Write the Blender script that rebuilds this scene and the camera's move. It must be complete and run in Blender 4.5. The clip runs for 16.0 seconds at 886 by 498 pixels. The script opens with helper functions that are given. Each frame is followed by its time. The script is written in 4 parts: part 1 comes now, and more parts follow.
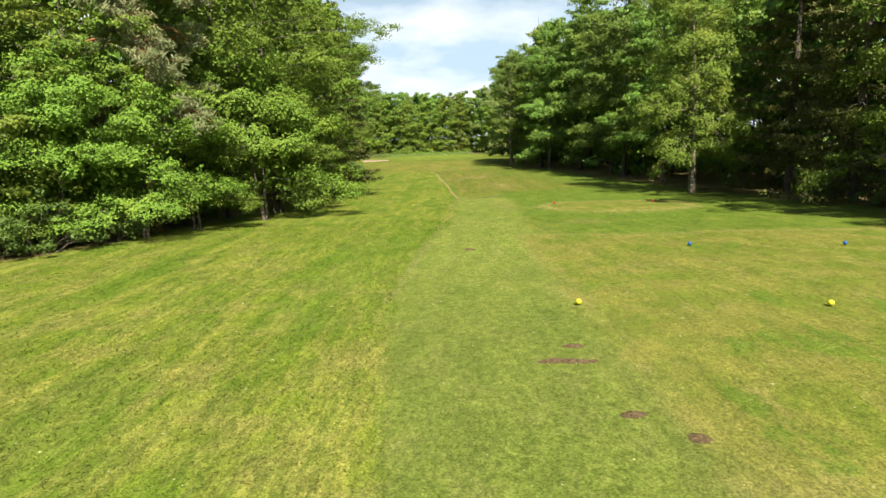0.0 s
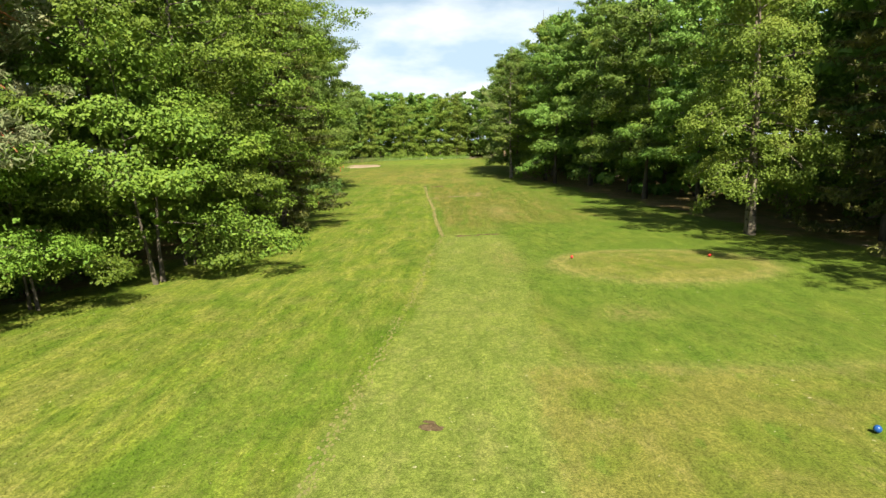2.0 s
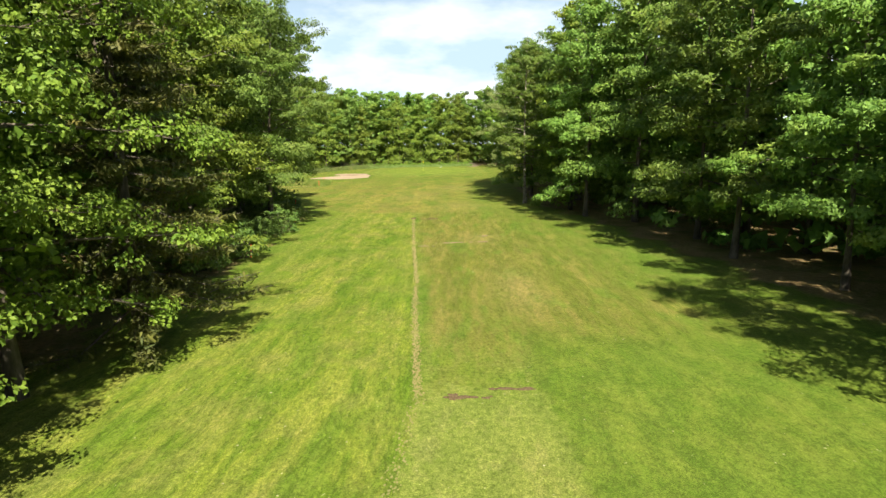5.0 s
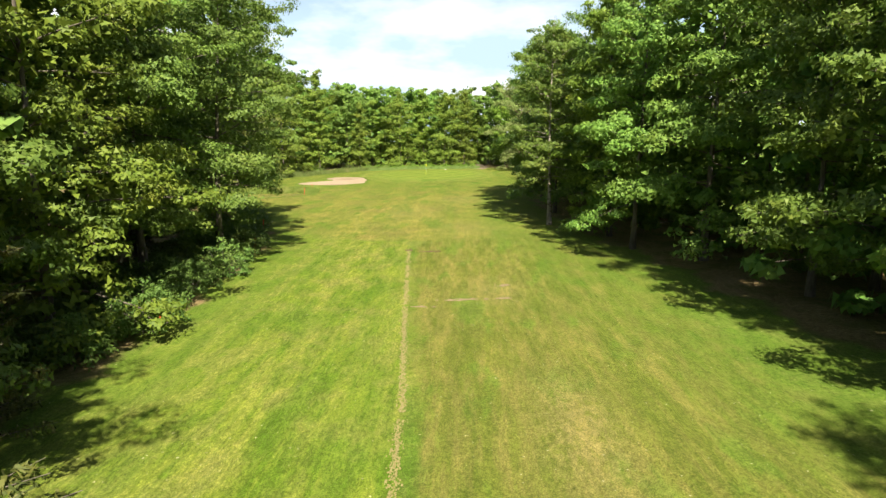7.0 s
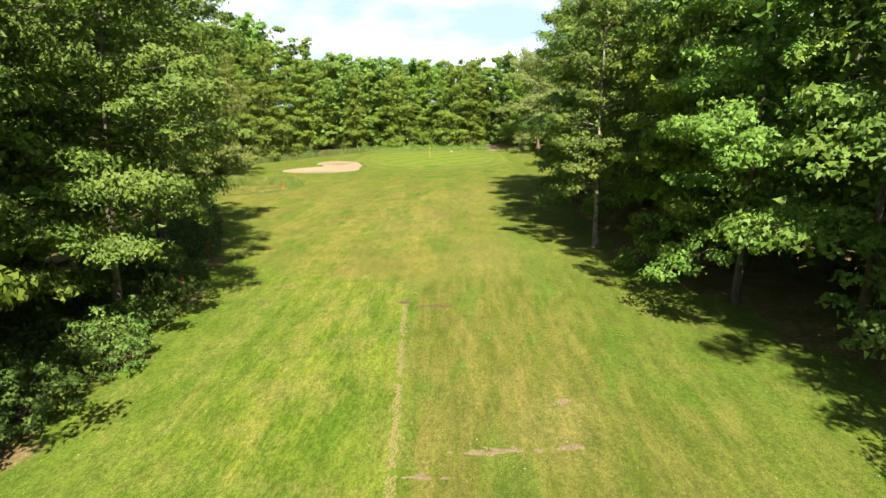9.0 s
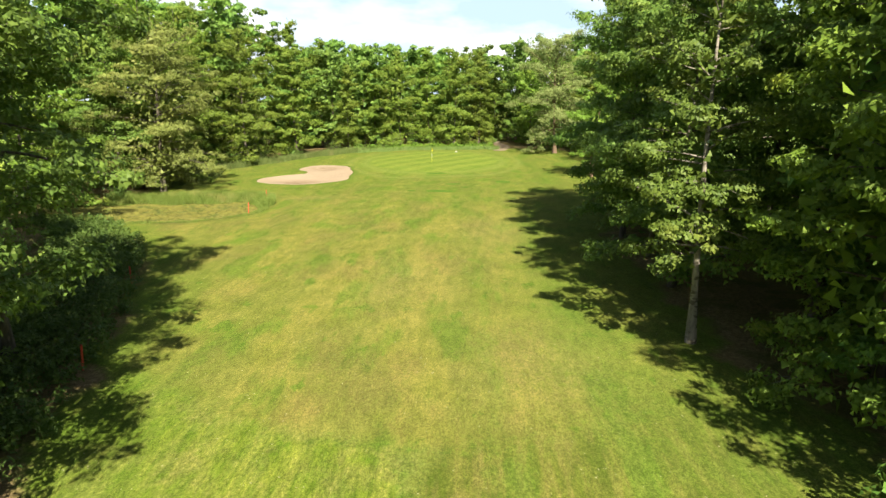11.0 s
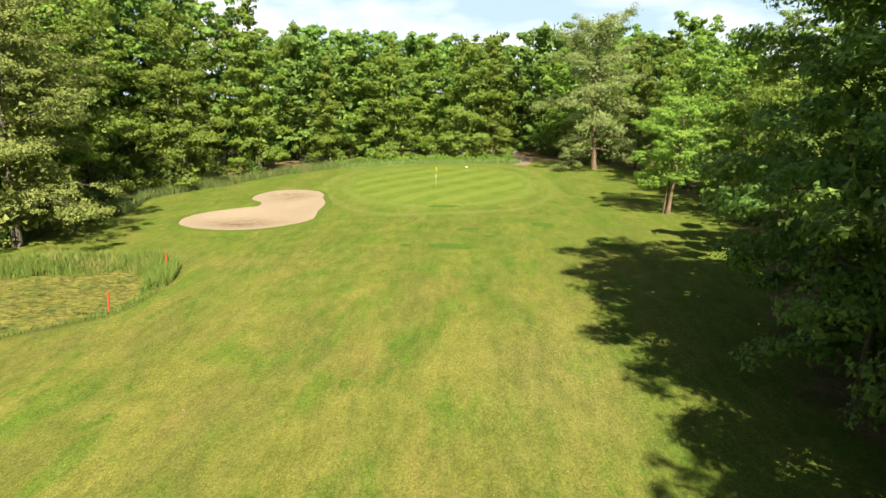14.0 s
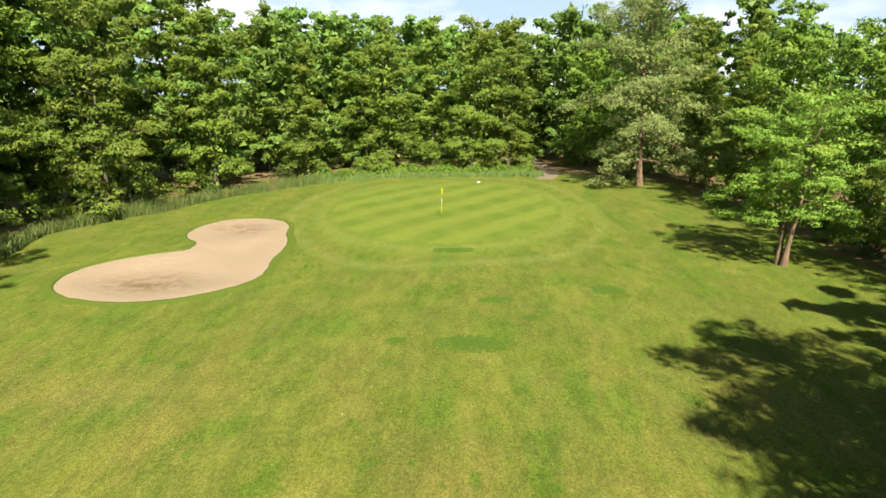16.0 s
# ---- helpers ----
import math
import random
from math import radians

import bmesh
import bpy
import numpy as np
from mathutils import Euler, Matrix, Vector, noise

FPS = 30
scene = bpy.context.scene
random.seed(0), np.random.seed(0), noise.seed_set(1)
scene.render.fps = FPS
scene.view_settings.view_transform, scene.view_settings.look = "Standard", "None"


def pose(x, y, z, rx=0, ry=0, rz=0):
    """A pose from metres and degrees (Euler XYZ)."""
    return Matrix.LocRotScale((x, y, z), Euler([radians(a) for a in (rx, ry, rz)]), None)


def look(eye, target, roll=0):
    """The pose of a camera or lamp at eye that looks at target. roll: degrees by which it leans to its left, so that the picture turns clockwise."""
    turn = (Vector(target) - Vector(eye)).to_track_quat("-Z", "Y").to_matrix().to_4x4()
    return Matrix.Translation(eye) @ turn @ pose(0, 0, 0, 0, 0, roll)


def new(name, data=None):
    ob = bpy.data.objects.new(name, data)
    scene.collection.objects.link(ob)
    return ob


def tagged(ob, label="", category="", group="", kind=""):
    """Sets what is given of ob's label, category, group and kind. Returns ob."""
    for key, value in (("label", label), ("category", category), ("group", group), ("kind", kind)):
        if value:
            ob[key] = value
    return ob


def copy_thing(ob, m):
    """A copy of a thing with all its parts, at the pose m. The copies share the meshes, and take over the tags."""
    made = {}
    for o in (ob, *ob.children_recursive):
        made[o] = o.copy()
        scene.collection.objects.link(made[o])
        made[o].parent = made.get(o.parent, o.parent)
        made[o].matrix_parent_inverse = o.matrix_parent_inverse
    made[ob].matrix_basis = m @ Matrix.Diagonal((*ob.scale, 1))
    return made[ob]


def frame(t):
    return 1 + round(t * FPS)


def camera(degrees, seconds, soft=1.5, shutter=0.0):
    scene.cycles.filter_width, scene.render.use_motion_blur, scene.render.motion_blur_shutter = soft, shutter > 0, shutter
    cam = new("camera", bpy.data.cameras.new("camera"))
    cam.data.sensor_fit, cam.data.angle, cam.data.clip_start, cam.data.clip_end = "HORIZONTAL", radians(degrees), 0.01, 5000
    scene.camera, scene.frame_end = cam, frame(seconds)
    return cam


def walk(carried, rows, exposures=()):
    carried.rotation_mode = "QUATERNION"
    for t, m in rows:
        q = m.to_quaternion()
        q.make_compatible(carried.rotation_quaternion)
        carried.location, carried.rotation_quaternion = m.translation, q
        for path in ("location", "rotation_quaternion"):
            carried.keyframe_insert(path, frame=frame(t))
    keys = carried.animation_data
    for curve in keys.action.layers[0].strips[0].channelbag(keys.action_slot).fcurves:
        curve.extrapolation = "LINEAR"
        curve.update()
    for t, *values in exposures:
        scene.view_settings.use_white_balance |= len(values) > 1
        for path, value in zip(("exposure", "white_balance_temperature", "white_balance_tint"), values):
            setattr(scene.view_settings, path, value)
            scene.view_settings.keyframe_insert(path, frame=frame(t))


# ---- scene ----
cam = camera(72.0, 16.0)
PATH = [
    (0, look((0.640, 3.132, 3.401), (0.199, 22.843, 0.044), -1.89)),
    (0.5, look((0.892, 5.477, 3.616), (0.466, 25.190, 0.269), -1.77)),
    (1, look((1.131, 7.906, 3.876), (0.718, 27.620, 0.529), -1.65)),
    (1.5, look((1.344, 10.482, 4.209), (0.939, 30.194, 0.848), -1.53)),
    (2, look((1.522, 13.198, 4.567), (1.122, 32.906, 1.187), -1.41)),
    (2.5, look((1.661, 16.025, 4.889), (1.263, 35.731, 1.495), -1.30)),
    (3, look((1.757, 18.946, 5.164), (1.363, 38.651, 1.765), -1.19)),
    (3.5, look((1.819, 21.949, 5.416), (1.426, 41.654, 2.018), -1.08)),
    (4, look((1.856, 24.961, 5.669), (1.460, 44.667, 2.274), -0.98)),
    (4.5, look((1.880, 27.789, 5.939), (1.470, 47.494, 2.539), -0.88)),
    (5, look((1.890, 30.444, 6.219), (1.457, 50.146, 2.804), -0.79)),
    (5.5, look((1.880, 33.112, 6.488), (1.415, 52.809, 3.052), -0.71)),
    (6, look((1.841, 35.983, 6.725), (1.341, 55.675, 3.265), -0.63)),
    (6.5, look((1.767, 39.240, 6.909), (1.229, 58.926, 3.425), -0.56)),
    (7, look((1.652, 42.803, 7.069), (1.077, 62.481, 3.538), -0.49)),
    (7.5, look((1.501, 46.254, 7.297), (0.890, 65.907, 3.639), -0.43)),
    (8, look((1.319, 49.403, 7.631), (0.678, 69.012, 3.745), -0.38)),
    (8.5, look((1.113, 52.633, 7.980), (0.447, 72.184, 3.822), -0.32)),
    (9, look((0.888, 56.162, 8.290), (0.206, 75.658, 3.878), -0.28)),
    (9.5, look((0.651, 59.699, 8.625), (-0.039, 79.150, 4.022), -0.24)),
    (10, look((0.403, 63.134, 8.992), (-0.289, 82.556, 4.269), -0.21)),
    (10.5, look((0.148, 66.555, 9.339), (-0.541, 85.961, 4.550), -0.18)),
    (11, look((-0.112, 70.054, 9.613), (-0.798, 89.453, 4.794), -0.15)),
    (11.5, look((-0.374, 73.721, 9.763), (-1.057, 93.117, 4.932), -0.13)),
    (12, look((-0.638, 77.572, 9.794), (-1.320, 96.966, 4.956), -0.11)),
    (12.5, look((-0.904, 81.524, 9.789), (-1.588, 100.916, 4.943), -0.09)),
    (13, look((-1.174, 85.504, 9.814), (-1.861, 104.893, 4.956), -0.08)),
    (13.5, look((-1.450, 89.512, 9.862), (-2.140, 108.896, 4.988), -0.07)),
    (14, look((-1.733, 93.562, 9.907), (-2.426, 112.942, 5.015), -0.06)),
    (14.5, look((-2.022, 97.669, 9.924), (-2.719, 117.044, 5.013), -0.06)),
    (15, look((-2.316, 101.829, 9.908), (-3.015, 121.200, 4.979), -0.05)),
    (15.5, look((-2.613, 106.025, 9.870), (-3.315, 125.391, 4.923), -0.05)),
    (16, look((-2.912, 110.240, 9.822), (-3.616, 129.601, 4.857), -0.04)),
]
walk(cam, PATH, [(0.0, 1.22), (4.0, 1.28), (7.0, 1.42), (12.5, 1.42), (14.5, 1.25), (16.0, 1.20)])

# ---- light ----
SUN_EL, SHADOW_DIR = radians(46), Vector((-0.25, 0.968, 0)).normalized()
world = bpy.data.worlds.new("sky")
scene.world = world
world.use_nodes = True
wn, wl = world.node_tree.nodes, world.node_tree.links
wn.clear()
sky = wn.new("ShaderNodeTexSky")
sky.sky_type, sky.sun_disc = "NISHITA", False
sky.sun_elevation = SUN_EL
sky.sun_rotation = math.atan2(-SHADOW_DIR.x, -SHADOW_DIR.y)
sky.air_density, sky.dust_density, sky.ozone_density = 1.0, 1.5, 1.0
tc = wn.new("ShaderNodeTexCoord")
mp = wn.new("ShaderNodeMapping")
mp.inputs["Scale"].default_value = (1.0, 1.0, 2.6)
mp.inputs["Location"].default_value = (0.35, 0.1, 0.15)
cn = wn.new("ShaderNodeTexNoise")
cn.inputs["Scale"].default_value, cn.inputs["Detail"].default_value, cn.inputs["Roughness"].default_value = 3.4, 9, 0.52
cr = wn.new("ShaderNodeValToRGB")
cr.color_ramp.elements[0].position, cr.color_ramp.elements[1].position = 0.46, 0.64
cmix = wn.new("ShaderNodeMixRGB")
cmix.inputs[2].default_value = (22.8, 23.1, 23.6, 1)
bgd = wn.new("ShaderNodeBackground")
bgd.inputs["Strength"].default_value = 0.0245
wout = wn.new("ShaderNodeOutputWorld")
wl.new(tc.outputs["Generated"], mp.inputs["Vector"])
wl.new(mp.outputs[0], cn.inputs["Vector"])
wl.new(cn.outputs["Fac"], cr.inputs[0])
sepz = wn.new("ShaderNodeSeparateXYZ")
wl.new(tc.outputs["Generated"], sepz.inputs[0])
low_sky = wn.new("ShaderNodeMapRange")
low_sky.inputs[1].default_value, low_sky.inputs[2].default_value = 0.16, 0.42
low_sky.inputs[3].default_value, low_sky.inputs[4].default_value = 1.0, 0.08
wl.new(sepz.outputs["Z"], low_sky.inputs[0])
cover = wn.new("ShaderNodeMath")
cover.operation = "MULTIPLY"
wl.new(cr.outputs["Color"], cover.inputs[0])
wl.new(low_sky.outputs[0], cover.inputs[1])
wl.new(cover.outputs[0], cmix.inputs[0])
haze = wn.new("ShaderNodeMixRGB")
haze.inputs[2].default_value = (13.2, 17.2, 20.6, 1)
thick = wn.new("ShaderNodeMath")
thick.operation = "MULTIPLY"
thick.inputs[1].default_value = 0.80
wl.new(low_sky.outputs[0], thick.inputs[0])
wl.new(thick.outputs[0], haze.inputs[0])
wl.new(sky.outputs[0], haze.inputs[1])
wl.new(haze.outputs[0], cmix.inputs[1])
wl.new(cmix.outputs[0], bgd.inputs["Color"])
wl.new(bgd.outputs[0], wout.inputs[0])
sun = new("sun", bpy.data.lights.new("sun", "SUN"))
sun.data.energy, sun.data.angle, sun.data.color = 5.0, radians(0.6), (1.0, 0.91, 0.72)
sun.matrix_world = look(Vector((0, 0, 0)), SHADOW_DIR * math.cos(SUN_EL) - Vector((0, 0, math.sin(SUN_EL))))


# ---- materials ----
def material(name):
    m = bpy.data.materials.new(name)
    m.use_nodes = True
    m.node_tree.nodes.clear()
    return m, m.node_tree.nodes, m.node_tree.links


def noise_node(n, l, vec, scale, detail=4, rough=0.55, stretch=(1, 1, 1)):
    mpg = n.new("ShaderNodeMapping")
    mpg.inputs["Scale"].default_value = stretch
    l.new(vec, mpg.inputs["Vector"])
    t = n.new("ShaderNodeTexNoise")
    t.inputs["Scale"].default_value, t.inputs["Detail"].default_value, t.inputs["Roughness"].default_value = scale, detail, rough
    l.new(mpg.outputs[0], t.inputs["Vector"])
    return t.outputs["Fac"]


def mixc(n, l, fac, a, b, mode="MIX"):
    m = n.new("ShaderNodeMixRGB")
    m.blend_type = mode
    for sock, v in ((m.inputs[0], fac), (m.inputs[1], a), (m.inputs[2], b)):
        if isinstance(v, (int, float)):
            sock.default_value = v
        elif isinstance(v, tuple):
            sock.default_value = (*v, 1)
        else:
            l.new(v, sock)
    return m.outputs[0]


def ramp(n, l, fac, lo, hi, a=0.0, b=1.0):
    m = n.new("ShaderNodeMapRange")
    m.interpolation_type = "SMOOTHSTEP"
    m.inputs[1].default_value, m.inputs[2].default_value = lo, hi
    m.inputs[3].default_value, m.inputs[4].default_value = a, b
    l.new(fac, m.inputs[0])
    return m.outputs[0]


def mul(n, l, a, b, op="MULTIPLY"):
    m = n.new("ShaderNodeMath")
    m.operation = op
    for sock, v in ((m.inputs[0], a), (m.inputs[1], b)):
        if isinstance(v, (int, float)):
            sock.default_value = v
        else:
            l.new(v, sock)
    return m.outputs[0]


def finish(n, l, colour, rough=0.8, bump=None, strength=0.3, dist=0.02, spec=0.3):
    b = n.new("ShaderNodeBsdfPrincipled")
    if isinstance(colour, tuple):
        b.inputs["Base Color"].default_value = (*colour, 1)
    else:
        l.new(colour, b.inputs["Base Color"])
    b.inputs["Roughness"].default_value = rough
    b.inputs["Specular IOR Level"].default_value = spec
    if bump is not None:
        bp = n.new("ShaderNodeBump")
        bp.inputs["Strength"].default_value, bp.inputs["Distance"].default_value = strength, dist
        l.new(bump, bp.inputs["Height"])
        l.new(bp.outputs[0], b.inputs["Normal"])
    o = n.new("ShaderNodeOutputMaterial")
    l.new(b.outputs[0], o.inputs[0])
    return b


def leaf_material(name, dark, light, yellow, translucency=0.35):
    m, n, l = material(name)
    geo, info = n.new("ShaderNodeNewGeometry"), n.new("ShaderNodeObjectInfo")
    c = mixc(n, l, geo.outputs["Random Per Island"], dark, light)
    far = noise_node(n, l, geo.outputs["Position"], 0.45, 3)
    c = mixc(n, l, ramp(n, l, far, 0.52, 0.76), c, yellow)
    tint = n.new("ShaderNodeHueSaturation")
    l.new(ramp(n, l, info.outputs["Random"], 0, 1, 0.479, 0.503), tint.inputs["Hue"])
    l.new(ramp(n, l, info.outputs["Random"], 0, 1, 0.78, 1.25), tint.inputs["Value"])
    l.new(c, tint.inputs["Color"])
    b = n.new("ShaderNodeBsdfPrincipled")
    l.new(tint.outputs[0], b.inputs["Base Color"])
    b.inputs["Roughness"].default_value, b.inputs["Specular IOR Level"].default_value = 0.6, 0.22
    tr = n.new("ShaderNodeBsdfTranslucent")
    warm = mixc(n, l, 0.5, tint.outputs[0], yellow)
    l.new(mixc(n, l, 1.0, warm, (translucency, translucency, translucency), "MULTIPLY"), tr.inputs["Color"])
    mx = n.new("ShaderNodeAddShader")
    l.new(b.outputs[0], mx.inputs[0])
    l.new(tr.outputs[0], mx.inputs[1])
    o = n.new("ShaderNodeOutputMaterial")
    l.new(mx.outputs[0], o.inputs[0])
    return m


def bark_material(name, a, b, patch=None, scale=6.0):
    m, n, l = material(name)
    t = n.new("ShaderNodeTexCoord")
    f = noise_node(n, l, t.outputs["Object"], scale, 5, 0.65, (1, 1, 0.25))
    c = mixc(n, l, ramp(n, l, f, 0.3, 0.7), a, b)
    if patch:
        g = noise_node(n, l, t.outputs["Object"], 2.2, 4, 0.6, (1, 1, 2.2))
        c = mixc(n, l, ramp(n, l, g, 0.52, 0.6), c, patch)
    finish(n, l, c, 0.9, f, 0.8, 0.04)
    return m


LEAF = leaf_material("broad_leaves", (0.0687, 0.1329, 0.0151), (0.1394, 0.2182, 0.0280), (0.1901, 0.2415, 0.0334), 0.25)
LEAF_DARK = leaf_material("oak_leaves", (0.0570, 0.1184, 0.0195), (0.1139, 0.1938, 0.0313), (0.1568, 0.2153, 0.0351), 0.34)
LEAF_ALDER = leaf_material("alder_leaves", (0.0568, 0.1229, 0.0222), (0.1166, 0.2070, 0.0341), (0.1545, 0.2318, 0.0410), 0.3)
LEAF_HAZEL = leaf_material("hazel_leaves", (0.0590, 0.1229, 0.0140), (0.1229, 0.2001, 0.0233), (0.1513, 0.2192, 0.0279), 0.27)
LEAF_SALLOW = leaf_material("sallow_leaves", (0.1093, 0.1631, 0.0349), (0.1962, 0.2516, 0.0618), (0.2359, 0.2737, 0.0726), 0.32)
LEAF_BIRCH = leaf_material("birch_leaves", (0.0786, 0.1517, 0.0199), (0.1493, 0.2362, 0.0331), (0.1912, 0.2566, 0.0388), 0.40)
LEAF_WILLOW = leaf_material("willow_leaves", (0.1012, 0.1366, 0.0402), (0.1660, 0.2027, 0.0660), (0.1741, 0.1956, 0.0603), 0.3)
# undergrowth green, darkened further to carry the shade of the trees above
LEAF_SHRUB = leaf_material("undergrowth_leaves", (0.0412, 0.0886, 0.0161), (0.0817, 0.1392, 0.0277), (0.1117, 0.1656, 0.0321))
NEEDLE = leaf_material("spruce_needles", (0.0457, 0.0678, 0.0174), (0.1069, 0.1194, 0.0274), (0.1640, 0.1556, 0.0373), 0.2)
NEEDLE_PINE = leaf_material("pine_needles", (0.0863, 0.1187, 0.0488), (0.1738, 0.1800, 0.0925), (0.2438, 0.2050, 0.1075), 0.25)
REED_M = leaf_material("reed_blades", (0.080, 0.140, 0.034), (0.150, 0.212, 0.062), (0.205, 0.222, 0.086), 0.35)
BARK = bark_material("grey_bark", (0.065, 0.055, 0.042), (0.155, 0.135, 0.108))
BARK_BIRCH = bark_material("birch_bark", (0.15, 0.125, 0.095), (0.27, 0.235, 0.185), (0.06, 0.05, 0.04))
BARK_BROWN = bark_material("brown_bark", (0.11, 0.075, 0.05), (0.26, 0.18, 0.12))
BARK_PALE = bark_material("pale_bark", (0.16, 0.145, 0.115), (0.32, 0.29, 0.24), (0.09, 0.08, 0.06))
BARK_PINE = bark_material("pine_bark", (0.19, 0.075, 0.035), (0.36, 0.16, 0.075))


# ---- shape of the land ----
def step(e0, e1, v):
    t = np.clip((v - e0) / (e1 - e0), 0, 1)
    return t * t * (3 - 2 * t)


def smin(a, b, k):
    h = np.clip(0.5 + 0.5 * (b - a) / k, 0, 1)
    return b * (1 - h) + a * h - k * h * (1 - h)


def oval(x, y, cx, cy, rx, ry, deg=0.0):
    """Distance-like value to an ellipse, below 0 inside."""
    c, s = math.cos(radians(deg)), math.sin(radians(deg))
    u, v = (x - cx) * c + (y - cy) * s, -(x - cx) * s + (y - cy) * c
    return (np.hypot(u / rx, v / ry) - 1) * min(rx, ry)


def bunker_sdf(x, y):
    d = smin(oval(x, y, -19.2, 141.6, 5.4, 4.7, 10), oval(x, y, -19.0, 152.3, 3.4, 4.2), 1.2)
    return smin(d, oval(x, y, -17.2, 146.8, 3.0, 6.2, 5), 0.9)


def pond_sdf(x, y):
    return smin(oval(x, y, -28.5, 121.4, 9.0, 5.4, -4), oval(x, y, -22.4, 122.4, 4.3, 5.6), 2.0)


def green_sdf(x, y):
    return oval(x, y, -4.6, 161.0, 9.2, 12.6)


def tee_back_sdf(x, y):
    dx, dy = np.abs(x - 9.3) - 6.4 + 0.018 * (25 - y), np.abs(y - 16.5) - 8.3
    return np.maximum(dx, dy)


def tee_front_sdf(x, y):
    return oval(x, y, 9.3, 36.0, 4.0, 3.3)


LAND_Y = np.array([-400, 0, 25, 45, 70, 84, 105, 137, 160, 180, 210, 400])
LAND_Z = np.array([0.0, 0.05, 0.02, -0.25, -0.28, -0.05, 0.22, 0.22, 0.42, 0.75, 0.9, 0.9])


def wood_left(y):
    """Where the left wood's floor begins, as x."""
    return np.interp(y, [-60, 10, 25, 40, 60, 75, 82, 90, 97, 104, 108, 112, 117, 130, 140, 150, 155, 160, 166, 171, 175, 179.3, 186, 200, 260],
                     [-22, -20, -14.0, -11, -10.5, -11.0, -11.5, -13.6, -16.0, -19.2, -21.2, -24.5, -30, -33, -32, -32.5, -31.0, -28.0, -24.8, -21.4, -16.6, -11.5, -9, -8, -8])


def wood_right(y):
    return np.interp(y, [-60, 15, 30, 44, 62, 80, 92, 112, 122, 135, 150, 165, 178, 190, 260],
                     [24, 22, 19.5, 18.0, 16.0, 13.2, 10.2, 9.8, 13, 19, 20, 20, 17, 9.5, 9.5])


def base_height(x, y):
    z = np.interp(y, LAND_Y, LAND_Z)
    z = z + 0.22 * (1 - step(-3.0, 2.5, green_sdf(x, y)))
    z = z + 0.13 * np.exp(-((x - 3.0) / 4.0) ** 2) * step(7.0, 11.0, y) * step(34.0, 24.0, y) + 0.10 * (1 - step(-0.6, 1.2, tee_front_sdf(x, y)))
    z = z + 0.05 * np.sin(x * 0.31 + 1.0) * np.sin(y * 0.23) + 0.02 * np.sin(x * 0.9 + y * 0.7)
    return z


def height(x, y):
    z = base_height(x, y)
    z = z - 0.75 * (1 - step(-0.9, 0.05, bunker_sdf(x, y)))
    z = z - 0.9 * (1 - step(-1.4, 0.4, pond_sdf(x, y)))
    return z


def ground_z(x, y):
    return float(height(np.array(x, float), np.array(y, float)))


# ---- ground ----
def axis(parts):
    out = []
    for a, b, s in parts:
        out += list(np.arange(a, b - 1e-6, s))
    return np.array(out + [parts[-1][1]])


def seam_x(y):
    """The line that parts the long rough from the mown strip, as x."""
    return np.interp(y, [0, 9.5, 12.5, 18, 22, 29, 36, 45, 62, 82], [-0.1, -0.2, -0.5, -0.8, -0.6, 0.4, 0.75, 0.8, -0.15, -1.75])


def strip_x(y):
    """The mown strip's other edge beside the tees, as x."""
    return np.interp(y, [0, 8.7, 10, 13.5, 20, 29, 37, 45], [5.6, 4.7, 3.5, 2.9, 3.0, 3.6, 4.1, 4.4])


